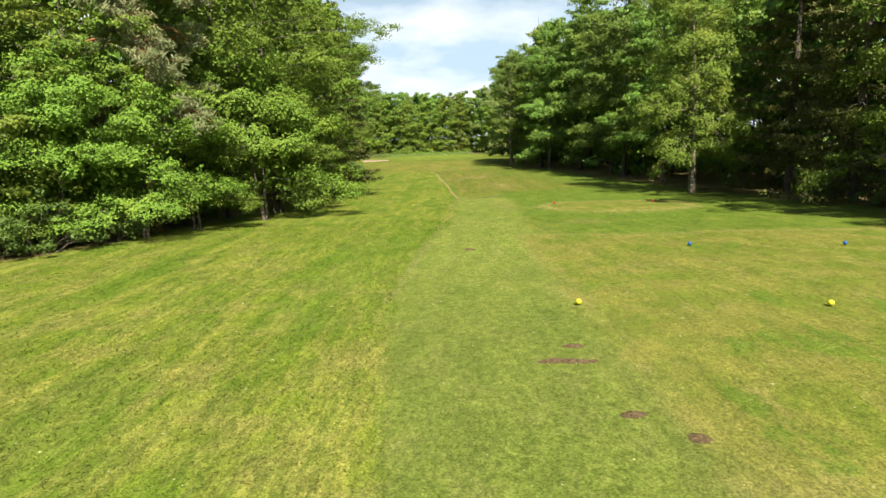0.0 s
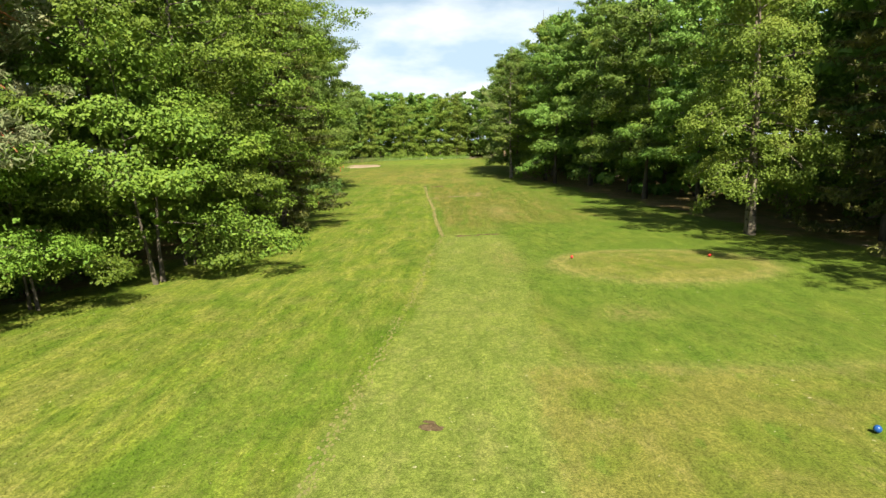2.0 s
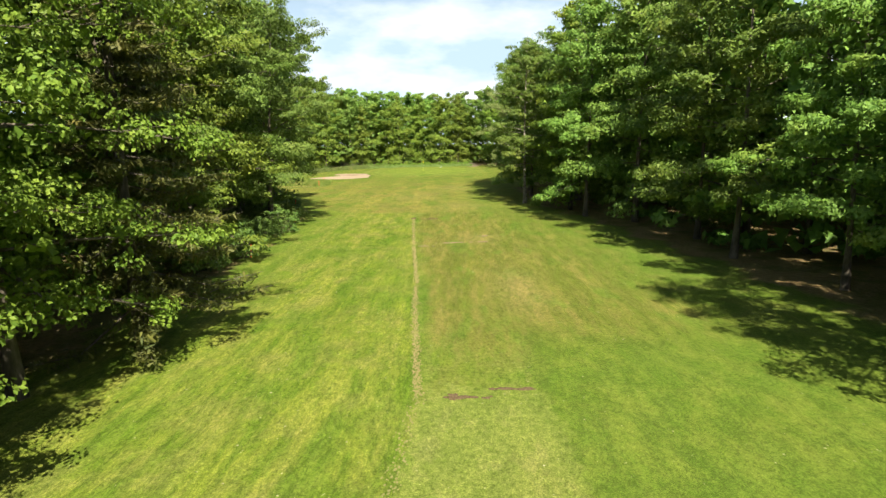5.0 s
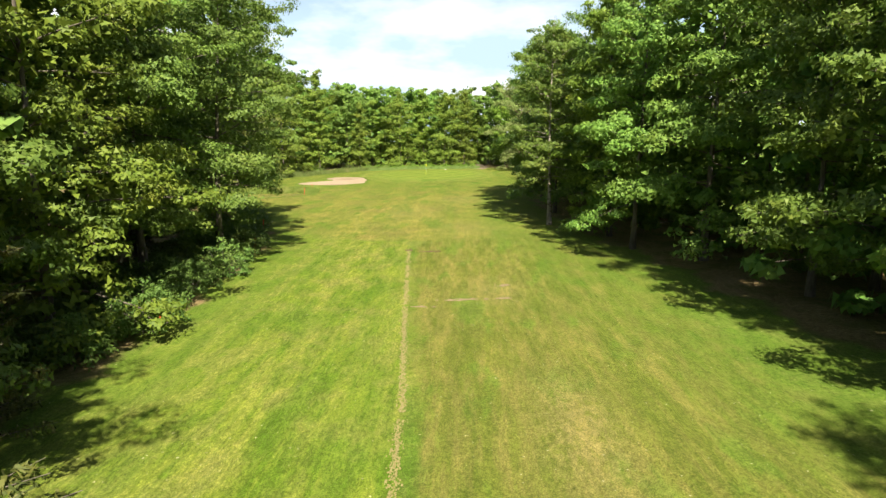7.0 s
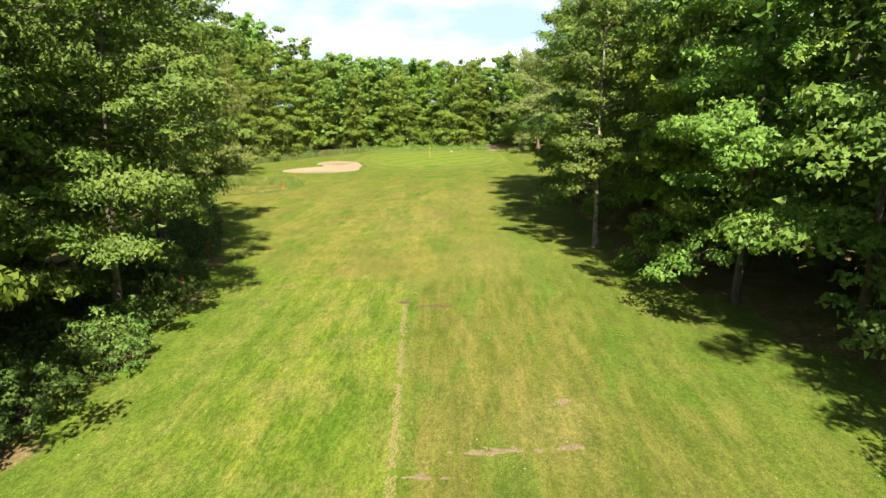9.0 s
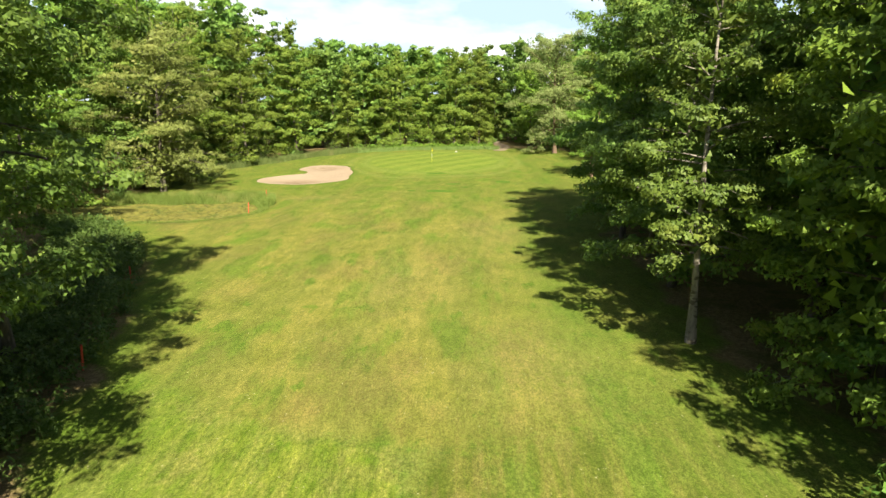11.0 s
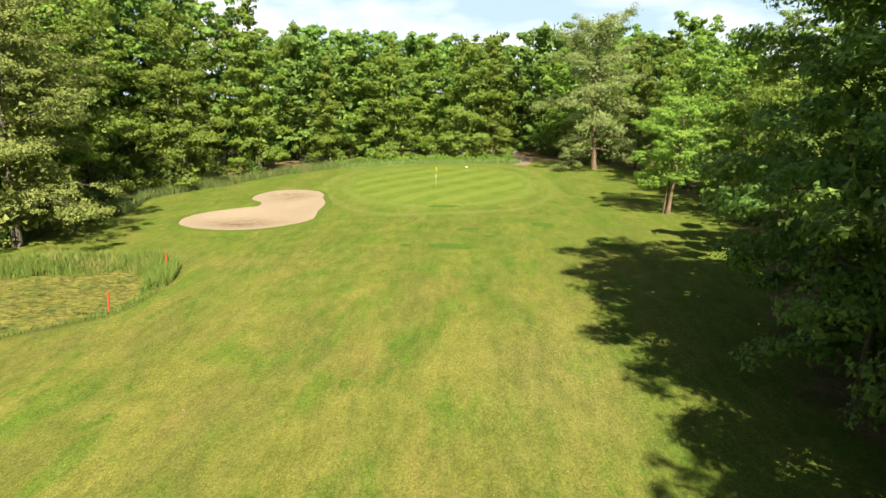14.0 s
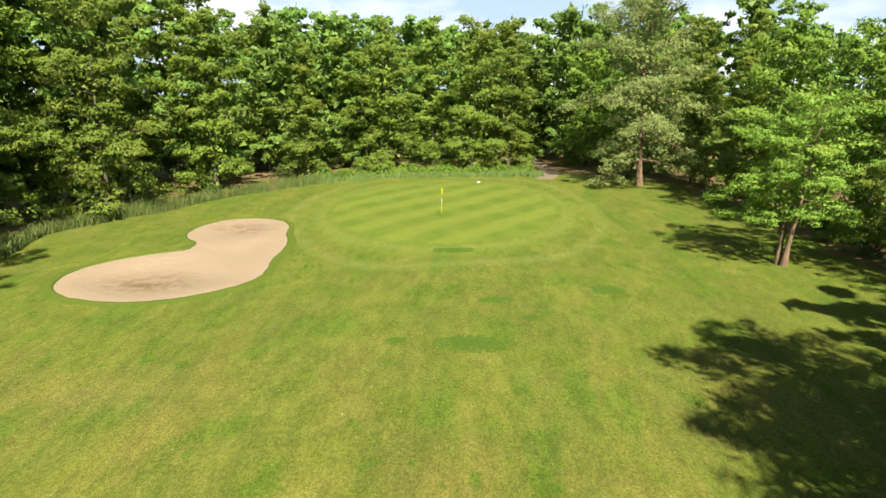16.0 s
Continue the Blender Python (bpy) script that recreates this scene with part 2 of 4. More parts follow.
def set_masks(me, x, y):
    """What kind of turf or floor lies at each point."""
    wob = 0.5 * np.sin(y * 0.9 + 1.3 * np.sin(x * 0.7)) + 0.35 * np.sin(y * 2.1 + x)
    apron = 85.4 + 0.075 * np.abs(x + 1.5) ** 1.75
    gap = lambda v, c, w: np.exp(-((v - c) / w) ** 2)
    masks = {
        "wood": np.maximum(step(1.2, -1.2, x - wood_left(y) + wob) * step(-27, -23, x - wood_left(y)), np.maximum(step(-1.2, 1.2, x - wood_right(y) + wob) * step(30, 26, x - wood_right(y)), step(179.2, 181.4, y) * step(45, 40, np.abs(x)))) * step(216, 211, y),
        "green": step(1.0, -1.0, green_sdf(x, y)),
        "fringe": step(3.4, 1.0, green_sdf(x, y)),
        "tee": np.maximum(step(0.7, -0.7, tee_back_sdf(x, y)), step(0.6, -0.6, tee_front_sdf(x, y))),
        "rough": step(0.7, -0.7, x - seam_x(y)) * step(3.0, -3.0, y - apron),
        "strip": step(-0.9, 0.9, x - seam_x(y)) * step(0.9, -0.9, x - strip_x(y)) * step(50, 42, y),
        "fairway": step(-2.2, 2.2, y - apron),
        "scuff": step(-1.0, 1.0, x - seam_x(y) - 0.4) * step(46, 52, y) * step(3.0, -3.0, y - apron) * step(13.0, 9.5, x),
        "between": step(3.6, 4.6, x) * step(23.5, 26.5, y) * step(56, 46, y),
        "straw_share": np.interp(y, [0, 14, 24, 36, 50, 70, 86, 100, 128, 145], [0.66, 0.56, 0.38, 0.27, 0.32, 0.42, 0.46, 0.46, 0.40, 0.24]),
        "bare": gap(x, 4.7, 1.1) * gap(y, 57.5, 3.6) + 0.8 * gap(x, 3.4, 1.3) * gap(y, 72.0, 2.4) + 0.9 * gap(x, 6.2, 0.9) * gap(y, 29.0, 0.7)
        + 0.7 * gap(x, 3.6, 0.8) * gap(y, 38.0, 3.0) + 0.6 * gap(x, -14.8, 2.2) * gap(y, 127.8, 1.0) + 0.55 * gap(x, 1.8, 2.6) * gap(y, 113.0, 5.0) + 0.5 * gap(x, -3.0, 2.5) * gap(y, 101.0, 5.0) + 0.5 * gap(x, 2.5, 2.5) * gap(y, 91.0, 4.0),
        "rim": 1.0 * np.exp(-((tee_front_sdf(x, y) + 0.1) / 0.40) ** 2) + 0.5 * np.exp(-((tee_front_sdf(x, y) + 1.3) / 0.25) ** 2) + 0.6 * np.exp(-((tee_back_sdf(x, y) + 0.1) / 0.3) ** 2),
        "ring": np.exp(-((green_sdf(x, y) - 3.6 - 0.5 * np.sin(x * 0.5)) / 0.50) ** 2) + 0.9 * np.exp(-((green_sdf(x, y) - 0.9) / 0.45) ** 2),
        "verge": np.maximum(np.maximum(step(6.0, 1.0, x - wood_left(y)), step(12.0, 4.0, wood_right(y) - x)) * step(40, 60, y), np.maximum(0.9 * step(110, 142, y), 0.9 * np.exp(-((tee_front_sdf(x, y) - 1.6) / 1.2) ** 2))),
        "lush_edge": gap(x - seam_x(y), -1.5, 1.2) * gap(y, 24.0, 7.0) + 0.5 * gap(x - seam_x(y), -1.2, 1.0) * gap(y, 62.0, 12.0),
        "mud": step(0.9, 0.1, pond_sdf(x, y)),
    }
    for key, v in masks.items():
        at = me.attributes.new(key, "FLOAT", "POINT")
        at.data.foreach_set("value", v.astype(np.float32))


def build_ground():
    xs = axis([(-2500, -500, 500), (-500, -80, 60), (-80, -40, 4), (-40, -28, 1.0), (-28, -11, 0.35), (-11, -3, 0.6), (-3, 6, 0.35), (6, 18, 0.6), (18, 40, 1.5), (40, 80, 5), (80, 500, 60), (500, 2500, 500)])
    ys = axis([(-2500, -500, 500), (-500, -40, 46), (-40, 0, 4), (0, 50, 0.55), (50, 84, 1.0), (84, 92, 0.6), (92, 114, 1.2), (114, 130, 0.5), (130, 136, 0.8), (136, 158.5, 0.35), (158.5, 196, 0.8), (196, 240, 3), (240, 500, 20), (500, 2500, 500)])
    X, Y = np.meshgrid(xs, ys)
    Z = height(X, Y)
    co = np.stack([X, Y, Z], -1).reshape(-1, 3)
    nx, ny = len(xs), len(ys)
    i = (np.arange(ny - 1)[:, None] * nx + np.arange(nx - 1)[None, :]).ravel()
    quads = np.stack([i, i + 1, i + nx + 1, i + nx], 1)
    me = bpy.data.meshes.new("ground")
    me.from_pydata(co.tolist(), [], quads.tolist())
    me.polygons.foreach_set("use_smooth", np.ones(len(quads), bool))
    set_masks(me, co[:, 0], co[:, 1])
    me.materials.append(TURF)
    ob = new("ground", me)
    return tagged(ob, "mown green and straw-coloured golf turf running into woodland floor", "ground", kind="structure")


def turf_material():
    m, n, l = material("turf")
    geo = n.new("ShaderNodeNewGeometry")
    pos = geo.outputs["Position"]

    def mask(key):
        a = n.new("ShaderNodeAttribute")
        a.attribute_name = key
        return a.outputs["Fac"]

    def nz(*a):
        return noise_node(n, l, pos, *a)

    def rp(f, lo, hi, a=0.0, b=1.0):
        return ramp(n, l, f, lo, hi, a, b)

    def mx(f, a, b, mode="MIX"):
        return mixc(n, l, f, a, b, mode)

    def x_(a, b, op="MULTIPLY"):
        return mul(n, l, a, b, op)

    def ragged(key, amount=0.5, soft=0.10):
        """A mask whose soft edge is broken up by tufts."""
        return rp(x_(mask(key), x_(x_(edge, 0.5, "SUBTRACT"), amount, "MULTIPLY"), "ADD"), 0.5 - soft, 0.5 + soft)

    fine = nz(30, 6, 0.75)
    tuft = nz(6.0, 8, 0.72)
    edge = nz(2.2, 7, 0.7)
    blot = nz(0.55, 6, 0.62)
    broad = nz(0.10, 3, 0.5)
    streak = nz(1.5, 9, 0.74, (1.5, 0.20, 1))
    comb = nz(7.5, 8, 0.76, (1.25, 0.30, 1))
    clump = nz(1.1, 9, 0.74, (1.15, 0.60, 1))
    moist = nz(0.40, 7, 0.62, (1.3, 0.42, 1))
    fleck = nz(5.0, 7, 0.72, (1.2, 0.5, 1))
    green = mx(rp(tuft, 0.34, 0.66), (0.082, 0.120, 0.014), (0.130, 0.162, 0.024))
    lush = mx(rp(tuft, 0.34, 0.66), (0.052, 0.104, 0.011), (0.088, 0.148, 0.019))
    straw = mx(rp(tuft, 0.34, 0.66), (0.142, 0.138, 0.038), (0.206, 0.190, 0.070))
    share = mask("straw_share")
    # mown grass at large
    c = mx(rp(broad, 0.36, 0.64), lush, green)
    c = mx(rp(moist, 0.47, 0.62, 0.0, 0.75), c, lush)
    dry = x_(rp(blot, 0.44, 0.60), share)
    c = mx(x_(dry, 0.85), c, straw)
    c = mx(x_(rp(streak, 0.47, 0.62), x_(share, 0.75)), c, straw)
    c = mx(x_(rp(clump, 0.50, 0.60), x_(share, 0.60)), c, straw)
    # fairway: smoother, yellow, with broad lanes and brown tired patches
    fair = mx(rp(blot, 0.36, 0.64), (0.124, 0.137, 0.027), (0.156, 0.158, 0.038))
    fair = mx(rp(moist, 0.50, 0.62, 0.0, 0.70), fair, lush)
    tired = nz(0.30, 7, 0.66, (1.0, 0.5, 1))
    fair = mx(x_(rp(tired, 0.46, 0.64), rp(fleck, 0.30, 0.62, 0.25, 0.8)), fair, (0.144, 0.126, 0.040))
    spots = nz(0.8, 5, 0.6, (1.0, 0.55, 1))
    fair = mx(rp(spots, 0.615, 0.66, 0.0, 0.75), fair, (0.066, 0.122, 0.014))
    fair = mx(rp(clump, 0.54, 0.68, 0.0, 0.18), fair, straw)
    sepm = n.new("ShaderNodeSeparateXYZ")
    l.new(pos, sepm.inputs[0])
    lane = n.new("ShaderNodeMath")
    lane.operation = "SINE"
    l.new(x_(x_(sepm.outputs["X"], 1.35), x_(broad, 9.0), "ADD"), lane.inputs[0])
    fair = mx(1.0, fair, mx(rp(lane.outputs[0], -0.5, 0.5), (0.90, 0.95, 0.90), (1.09, 1.06, 1.05)), "MULTIPLY")
    c = mx(ragged("fairway", 0.9, 0.22), c, fair)
    # scuffed, browner strip between seam and wood
    scuff = mx(rp(streak, 0.40, 0.62), (0.088, 0.104, 0.018), (0.152, 0.136, 0.040))
    scuff = mx(rp(moist, 0.52, 0.62, 0.0, 0.7), scuff, lush)
    c = mx(x_(ragged("scuff", 1.0, 0.3), 0.82), c, scuff)
    scuff_l = nz(0.9, 6, 0.62, (1.5, 0.06, 1))
    c = mx(x_(mask("scuff"), 0.8), c, mx(1.0, c, mx(rp(scuff_l, 0.40, 0.60), (0.84, 0.90, 0.80), (1.12, 1.08, 1.10)), "MULTIPLY"))
    # deep green round and between the tees
    deep_g = mx(rp(clump, 0.40, 0.62), (0.060, 0.112, 0.012), (0.104, 0.150, 0.020))
    c = mx(x_(ragged("between", 0.8, 0.3), 0.72), c, deep_g)
    # long rough
    rough = mx(rp(streak, 0.40, 0.60), (0.074, 0.128, 0.011), (0.138, 0.176, 0.023))
    rough = mx(x_(rp(clump, 0.42, 0.66), x_(share, 0.85)), rough, straw)
    rough = mx(x_(rp(blot, 0.47, 0.60), share), rough, straw)
    rough = mx(rp(moist, 0.50, 0.62, 0.0, 0.65), rough, (0.062, 0.122, 0.010))
    lanes = nz(0.8, 7, 0.66, (1.4, 0.10, 1))
    rough = mx(x_(rp(lanes, 0.44, 0.64), x_(share, 0.55)), rough, straw)
    rough = mx(1.0, rough, mx(rp(lanes, 0.36, 0.64), (0.88, 0.92, 0.86), (1.09, 1.07, 1.08)), "MULTIPLY")
    rough = mx(1.0, rough, mx(rp(comb, 0.36, 0.62), (0.70, 0.76, 0.66), (1.24, 1.20, 1.22)), "MULTIPLY")
    c = mx(ragged("rough", 1.0, 0.16), c, rough)
    c = mx(x_(mask("lush_edge"), rp(clump, 0.36, 0.60, 0.9, 0.4)), c, (0.076, 0.140, 0.012))
    # pale, close-cut strip beside the tees
    strip = mx(rp(tuft, 0.34, 0.66), (0.104, 0.146, 0.026), (0.160, 0.198, 0.046))
    strip = mx(rp(clump, 0.50, 0.64, 0.0, 0.55), strip, (0.178, 0.190, 0.064))
    strip = mx(rp(moist, 0.52, 0.64, 0.0, 0.45), strip, (0.084, 0.134, 0.020))
    strip = mx(rp(share, 0.40, 0.62), strip, mx(1.0, strip, (0.74, 0.78, 0.76), "MULTIPLY"))
    c = mx(x_(ragged("strip", 1.0, 0.16), 0.88), c, strip)
    # tees
    tee = mx(rp(blot, 0.38, 0.60), (0.100, 0.134, 0.019), (0.146, 0.150, 0.034))
    tee = mx(rp(clump, 0.52, 0.64, 0.0, 0.7), tee, straw)
    tee = mx(rp(spots, 0.58, 0.64, 0.0, 0.75), tee, (0.072, 0.132, 0.014))
    c = mx(x_(ragged("tee", 0.7, 0.14), 0.88), c, tee)
    c = mx(x_(mask("verge"), rp(blot, 0.30, 0.60, 0.72, 0.42)), c, lush)
    c = mx(x_(x_(mask("rim"), rp(fleck, 0.34, 0.6, 0.15, 0.8)), 1.0), c, (0.205, 0.188, 0.070))
    c = mx(x_(mask("bare"), rp(fleck, 0.36, 0.58, 0.1, 0.85)), c, (0.200, 0.172, 0.066))
    mottle = nz(1.6, 9, 0.74, (1.3, 0.40, 1))
    c = mx(1.0, c, mx(rp(mottle, 0.36, 0.64), (0.82, 0.86, 0.83), (1.17, 1.14, 1.14)), "MULTIPLY")
    # tuft grain, its hollows darkened in colour as shade between tufts
    grain = nz(9, 9, 0.86, (1.2, 0.7, 1))
    c = mx(1.0, c, mx(rp(grain, 0.40, 0.60), (0.72, 0.75, 0.72), (1.29, 1.26, 1.24)), "MULTIPLY")
    daisy = nz(9.0, 2, 0.5)
    c = mx(rp(daisy, 0.735, 0.76, 0.0, 0.8), c, (0.42, 0.42, 0.26))
    # green and its collar
    sep = n.new("ShaderNodeSeparateXYZ")
    l.new(pos, sep.inputs[0])

    def stripes(ax, ay, width):
        sn = n.new("ShaderNodeMath")
        sn.operation = "SINE"
        l.new(x_(x_(x_(sep.outputs["X"], ax), x_(sep.outputs["Y"], ay), "ADD"), width), sn.inputs[0])
        return rp(sn.outputs[0], -0.6, 0.6)

    putt = mx(stripes(0.80, -0.60, 1.75), (0.094, 0.148, 0.020), (0.142, 0.190, 0.031))
    putt = mx(x_(stripes(0.86, 0.50, 1.75), 0.35), putt, (0.150, 0.198, 0.036))
    putt = mx(rp(blot, 0.40, 0.64, 0.0, 0.35), putt, (0.150, 0.180, 0.034))
    putt = mx(1.0, putt, mx(rp(grain, 0.36, 0.64), (0.90, 0.91, 0.90), (1.09, 1.09, 1.08)), "MULTIPLY")
    collar = mx(rp(mottle, 0.36, 0.64), (0.098, 0.156, 0.021), (0.146, 0.190, 0.034))
    c = mx(x_(mask("fringe"), 0.60), c, collar)
    c = mx(x_(mask("ring"), rp(fleck, 0.3, 0.6, 0.15, 0.55)), c, (0.178, 0.212, 0.056))
    c = mx(ragged("green", 0.25, 0.12), c, putt)
    # bare leaf-litter floor of the wood
    litter = mx(rp(tuft, 0.34, 0.70), (0.112, 0.076, 0.040), (0.250, 0.180, 0.102))
    litter = mx(rp(blot, 0.46, 0.62, 0.0, 0.6), litter, (0.046, 0.066, 0.014))
    litter = mx(rp(fleck, 0.58, 0.70, 0.0, 0.6), litter, (0.31, 0.235, 0.14))
    c = mx(ragged("wood", 0.9, 0.25), c, litter)
    c = mx(mask("mud"), c, (0.0462, 0.0528, 0.0150))
    # blades: shade in the gaps between them is put into the colour
    c = mx(0.85, c, mx(rp(fine, 0.38, 0.62), (0.50, 0.52, 0.46), (1.40, 1.37, 1.32)), "MULTIPLY")
    h = x_(x_(fine, 0.5), x_(x_(tuft, 1.6), x_(grain, 0.7), "ADD"), "ADD")
    bs = finish(n, l, c, 0.95, h, 0.5, 0.05, 0.04)
    bs.inputs["Sheen Weight"].default_value, bs.inputs["Sheen Roughness"].default_value = 0.15, 0.45
    bs.inputs["Sheen Tint"].default_value = (0.62, 0.66, 0.20, 1)
    return m


TURF = turf_material()
ground = build_ground()


def link_mesh(name, verts, faces, mat, parent=None, smooth=False, label=""):
    me = bpy.data.meshes.new(name)
    me.from_pydata(verts if isinstance(verts, list) else verts.tolist(), [], faces if isinstance(faces, list) else faces.tolist())
    if smooth:
        me.polygons.foreach_set("use_smooth", np.ones(len(me.polygons), bool))
    me.materials.append(mat)
    ob = new(name, me)
    ob.parent = parent
    if label:
        ob["label"] = label
    return ob


def part(name, bm, mat, parent, label="", smooth=True):
    me = bpy.data.meshes.new(name)
    bm.to_mesh(me)
    bm.free()
    if smooth:
        me.polygons.foreach_set("use_smooth", np.ones(len(me.polygons), bool))
    me.materials.append(mat)
    ob = new(name, me)
    ob.parent = parent
    if label:
        ob["label"] = label
    return ob


# ---- trees ----
def tube(points, radii, sides=7):
    """A tapering tube along points, as vertices and faces."""
    pts, vs, fs = [Vector(p) for p in points], [], []
    for k, p in enumerate(pts):
        d = (pts[min(k + 1, len(pts) - 1)] - pts[max(k - 1, 0)]).normalized()
        a = d.orthogonal().normalized()
        b = d.cross(a)
        for s in range(sides):
            t = 2 * math.pi * s / sides
            vs.append(tuple(p + (a * math.cos(t) + b * math.sin(t)) * radii[k]))
    for k in range(len(pts) - 1):
        for s in range(sides):
            fs.append((k * sides + s, k * sides + (s + 1) % sides, (k + 1) * sides + (s + 1) % sides, (k + 1) * sides + s))
    return vs, fs


def join_tubes(list_of):
    vs, fs = [], []
    for v, f in list_of:
        o = len(vs)
        vs += v
        fs += [tuple(i + o for i in q) for q in f]
    return vs, fs


def leaf_mesh(rng, centres, spread, per, size, flat=0.75, aspect=0.55, tri=False, outward=None, shell=(0.45, 0.6)):
    """Leaves scattered about clump centres: arrays of vertices and faces."""
    c = np.repeat(centres, per, 0)
    s = np.repeat(spread, per, 0)
    k = len(c)
    r = rng.normal(size=(k, 3))
    r /= np.linalg.norm(r, axis=1, keepdims=True)
    r[:, 2] = np.where(rng.random(k) < 0.45, np.abs(r[:, 2]), r[:, 2])
    p = c + r * s * (shell[0] + shell[1] * rng.random((k, 1)) + 0.5 * (rng.random((k, 1)) < 0.10) * rng.random((k, 1)))
    nrm = rng.normal(size=(k, 3)) * (0.75 - flat * 0.45) + np.array([0, 0, flat * 0.50]) + r * 0.85
    if outward is not None:
        nrm += np.repeat(outward, per, 0) * 0.65
    nrm /= np.linalg.norm(nrm, axis=1, keepdims=True)
    t = rng.normal(size=(k, 3)) + r * 0.8
    t -= nrm * (t * nrm).sum(1, keepdims=True)
    t /= np.linalg.norm(t, axis=1, keepdims=True)
    b = np.cross(nrm, t)
    L = size * (0.7 + 0.6 * rng.random((k, 1)))
    if tri:
        v = np.stack([p - t * L * 0.5 - b * L * aspect * 0.5, p - t * L * 0.5 + b * L * aspect * 0.5, p + t * L * 0.5], 1)
        return v.reshape(-1, 3), np.arange(3 * k).reshape(-1, 3)
    bend = nrm * L * 0.10
    v = np.stack([p - t * L * 0.5 - bend, p + b * L * aspect * 0.5 + t * L * 0.05, p + t * L * 0.5 - bend, p - b * L * aspect * 0.5 + t * L * 0.05], 1)
    return v.reshape(-1, 3), np.arange(4 * k).reshape(-1, 4)


def tree_thing(name, label, category, seed_parts):
    root = new(name)
    tagged(root, label, category)
    made = {}
    for nm, vs, fs, mat, smooth in seed_parts:
        ob = link_mesh(nm, vs, fs, mat, made["trunk"] if nm == "branchwork" else root, smooth)
        made[nm] = ob
        if nm in ("branchwork", "woody_base"):
            ob["kind"] = "stuff"
    return root


def broad_tree(seed, H=20.0, R=5.0, base=1.5, leaves=16000, size=0.20, mat=None, bark=None, trunk_r=0.22, profile=None, droop=0.05, rise=0.52, flat=0.6,
               label="", name="tree", boughs=60, clump=0.55, fan=0.42, low=0.9, stems=1, core=900, core_size=0.3, twigs=True, tri=True, lean=0.3, sag=0.14, puff=0.52, dome=0.12):
    """A leafy tree: trunk, limbs, and boughs that spread as layered fans of leaf clumps with gaps between them."""
    rng = np.random.default_rng(seed)
    f = profile or (lambda u: (0.96 + 0.16 * u) * np.maximum(1 - u ** 3.4, 0) ** 0.6 + 0.03)
    tubes, limbs, stem_pts = [], [], []
    for s in range(stems):
        a0 = 6.283 * (s / stems) + 0.6
        off = np.array([math.cos(a0), math.sin(a0), 0]) * (0.22 if stems > 1 else 0)
        tilt = np.array([rng.normal() * lean, rng.normal() * lean, 0]) + off * 3
        t = np.linspace(0, 1, 9)[:, None]
        pts = off + tilt * t ** 1.4 + np.concatenate([np.sin(t * 5 + s) * 0.12, np.cos(t * 4 + s) * 0.12, H * 0.95 * t - (t == 0) * 0.25], 1)
        stem_pts.append(pts)
        rad = [trunk_r * (1.6 if k == 0 else 1 - 0.94 * (k / 8) ** 0.9) for k in range(9)]
        tubes.append(tube([Vector(p) for p in pts], rad, 9))
    i = np.arange(boughs)
    u = np.clip((i + 0.1 + 0.8 * rng.random(boughs)) / boughs, 0, 0.985) ** low
    ang = i * 2.399 + rng.normal(size=boughs) * 0.30
    reach = np.maximum(R * f(u) * (0.58 + 0.62 * rng.random(boughs)), 0.6)
    z0 = base + (H * 0.88 - base) * np.clip(u + 0.03 * rng.normal(size=boughs), 0, 1)
    lift = reach * (rise * u ** 0.8 - droop + 0.16 * rng.normal(size=boughs))
    bend = sag * reach * (1.15 - u)
    weight = reach * np.sqrt(reach)
    weight /= weight.sum()
    count = np.maximum((weight * leaves / 52).round().astype(int), 3)
    per = 52
    cs, ds, szs = [], [], []
    for k in range(boughs):
        sp = stem_pts[k % stems]
        root = np.array([np.interp(z0[k], sp[:, 2], sp[:, 0]), np.interp(z0[k], sp[:, 2], sp[:, 1]), z0[k]])
        out = np.array([math.cos(ang[k]), math.sin(ang[k]), 0])
        side = np.array([-out[1], out[0], 0])

        def at(v, w):
            return root + out * reach[k] * v * (1 - 0.18 * w * w) + side * w * reach[k] * fan + np.array([0, 0, lift[k] * v - bend[k] * v * v - 0.10 * reach[k] * w * w])

        m = count[k]
        v = 0.34 + 0.66 * rng.random(m) ** 0.70
        w = (rng.random(m) * 2 - 1) * np.sqrt(np.clip(1.15 - v, 0.05, 1)) * np.minimum(v * 1.7, 1)
        v[0], w[0] = 1.0, 0.0
        p = np.array([at(a, b) for a, b in zip(v, w)])
        p[:, 2] += rng.normal(size=m) * 0.16 + dome * reach[k] * (rng.random(m) * 1.5 - 0.4) * np.sin(np.clip(v * 1.1, 0, 1) * 2.9) * (1 - w * w)
        cs.append(p)
        ds.append(out * 0.8 + side * w[:, None] * 0.6)
        szs.append(clump * (0.62 + 0.55 * rng.random(m)) * (1.12 - 0.25 * v))
        if twigs or k < 3:
            q = trunk_r * 0.36 * (1 - 0.7 * u[k])
            limbs.append(tube([Vector(at(a, 0)) for a in (0, 0.35, 0.7, 0.98)], [q, q * 0.75, q * 0.45, 0.008], 4))
            for a, b in zip(v[1:4], p[1:4]):
                limbs.append(tube([Vector(at(a * 0.72, 0)), Vector(b)], [q * 0.32, 0.007], 3))
    c, d, sz = np.concatenate(cs), np.concatenate(ds), np.concatenate(szs)
    c[:, 2] = np.maximum(c[:, 2], 0.4)
    spread = np.stack([sz, sz, sz * puff], 1)
    cv, cf = leaf_mesh(rng, c, spread, per, size, flat, 0.70, tri, d)
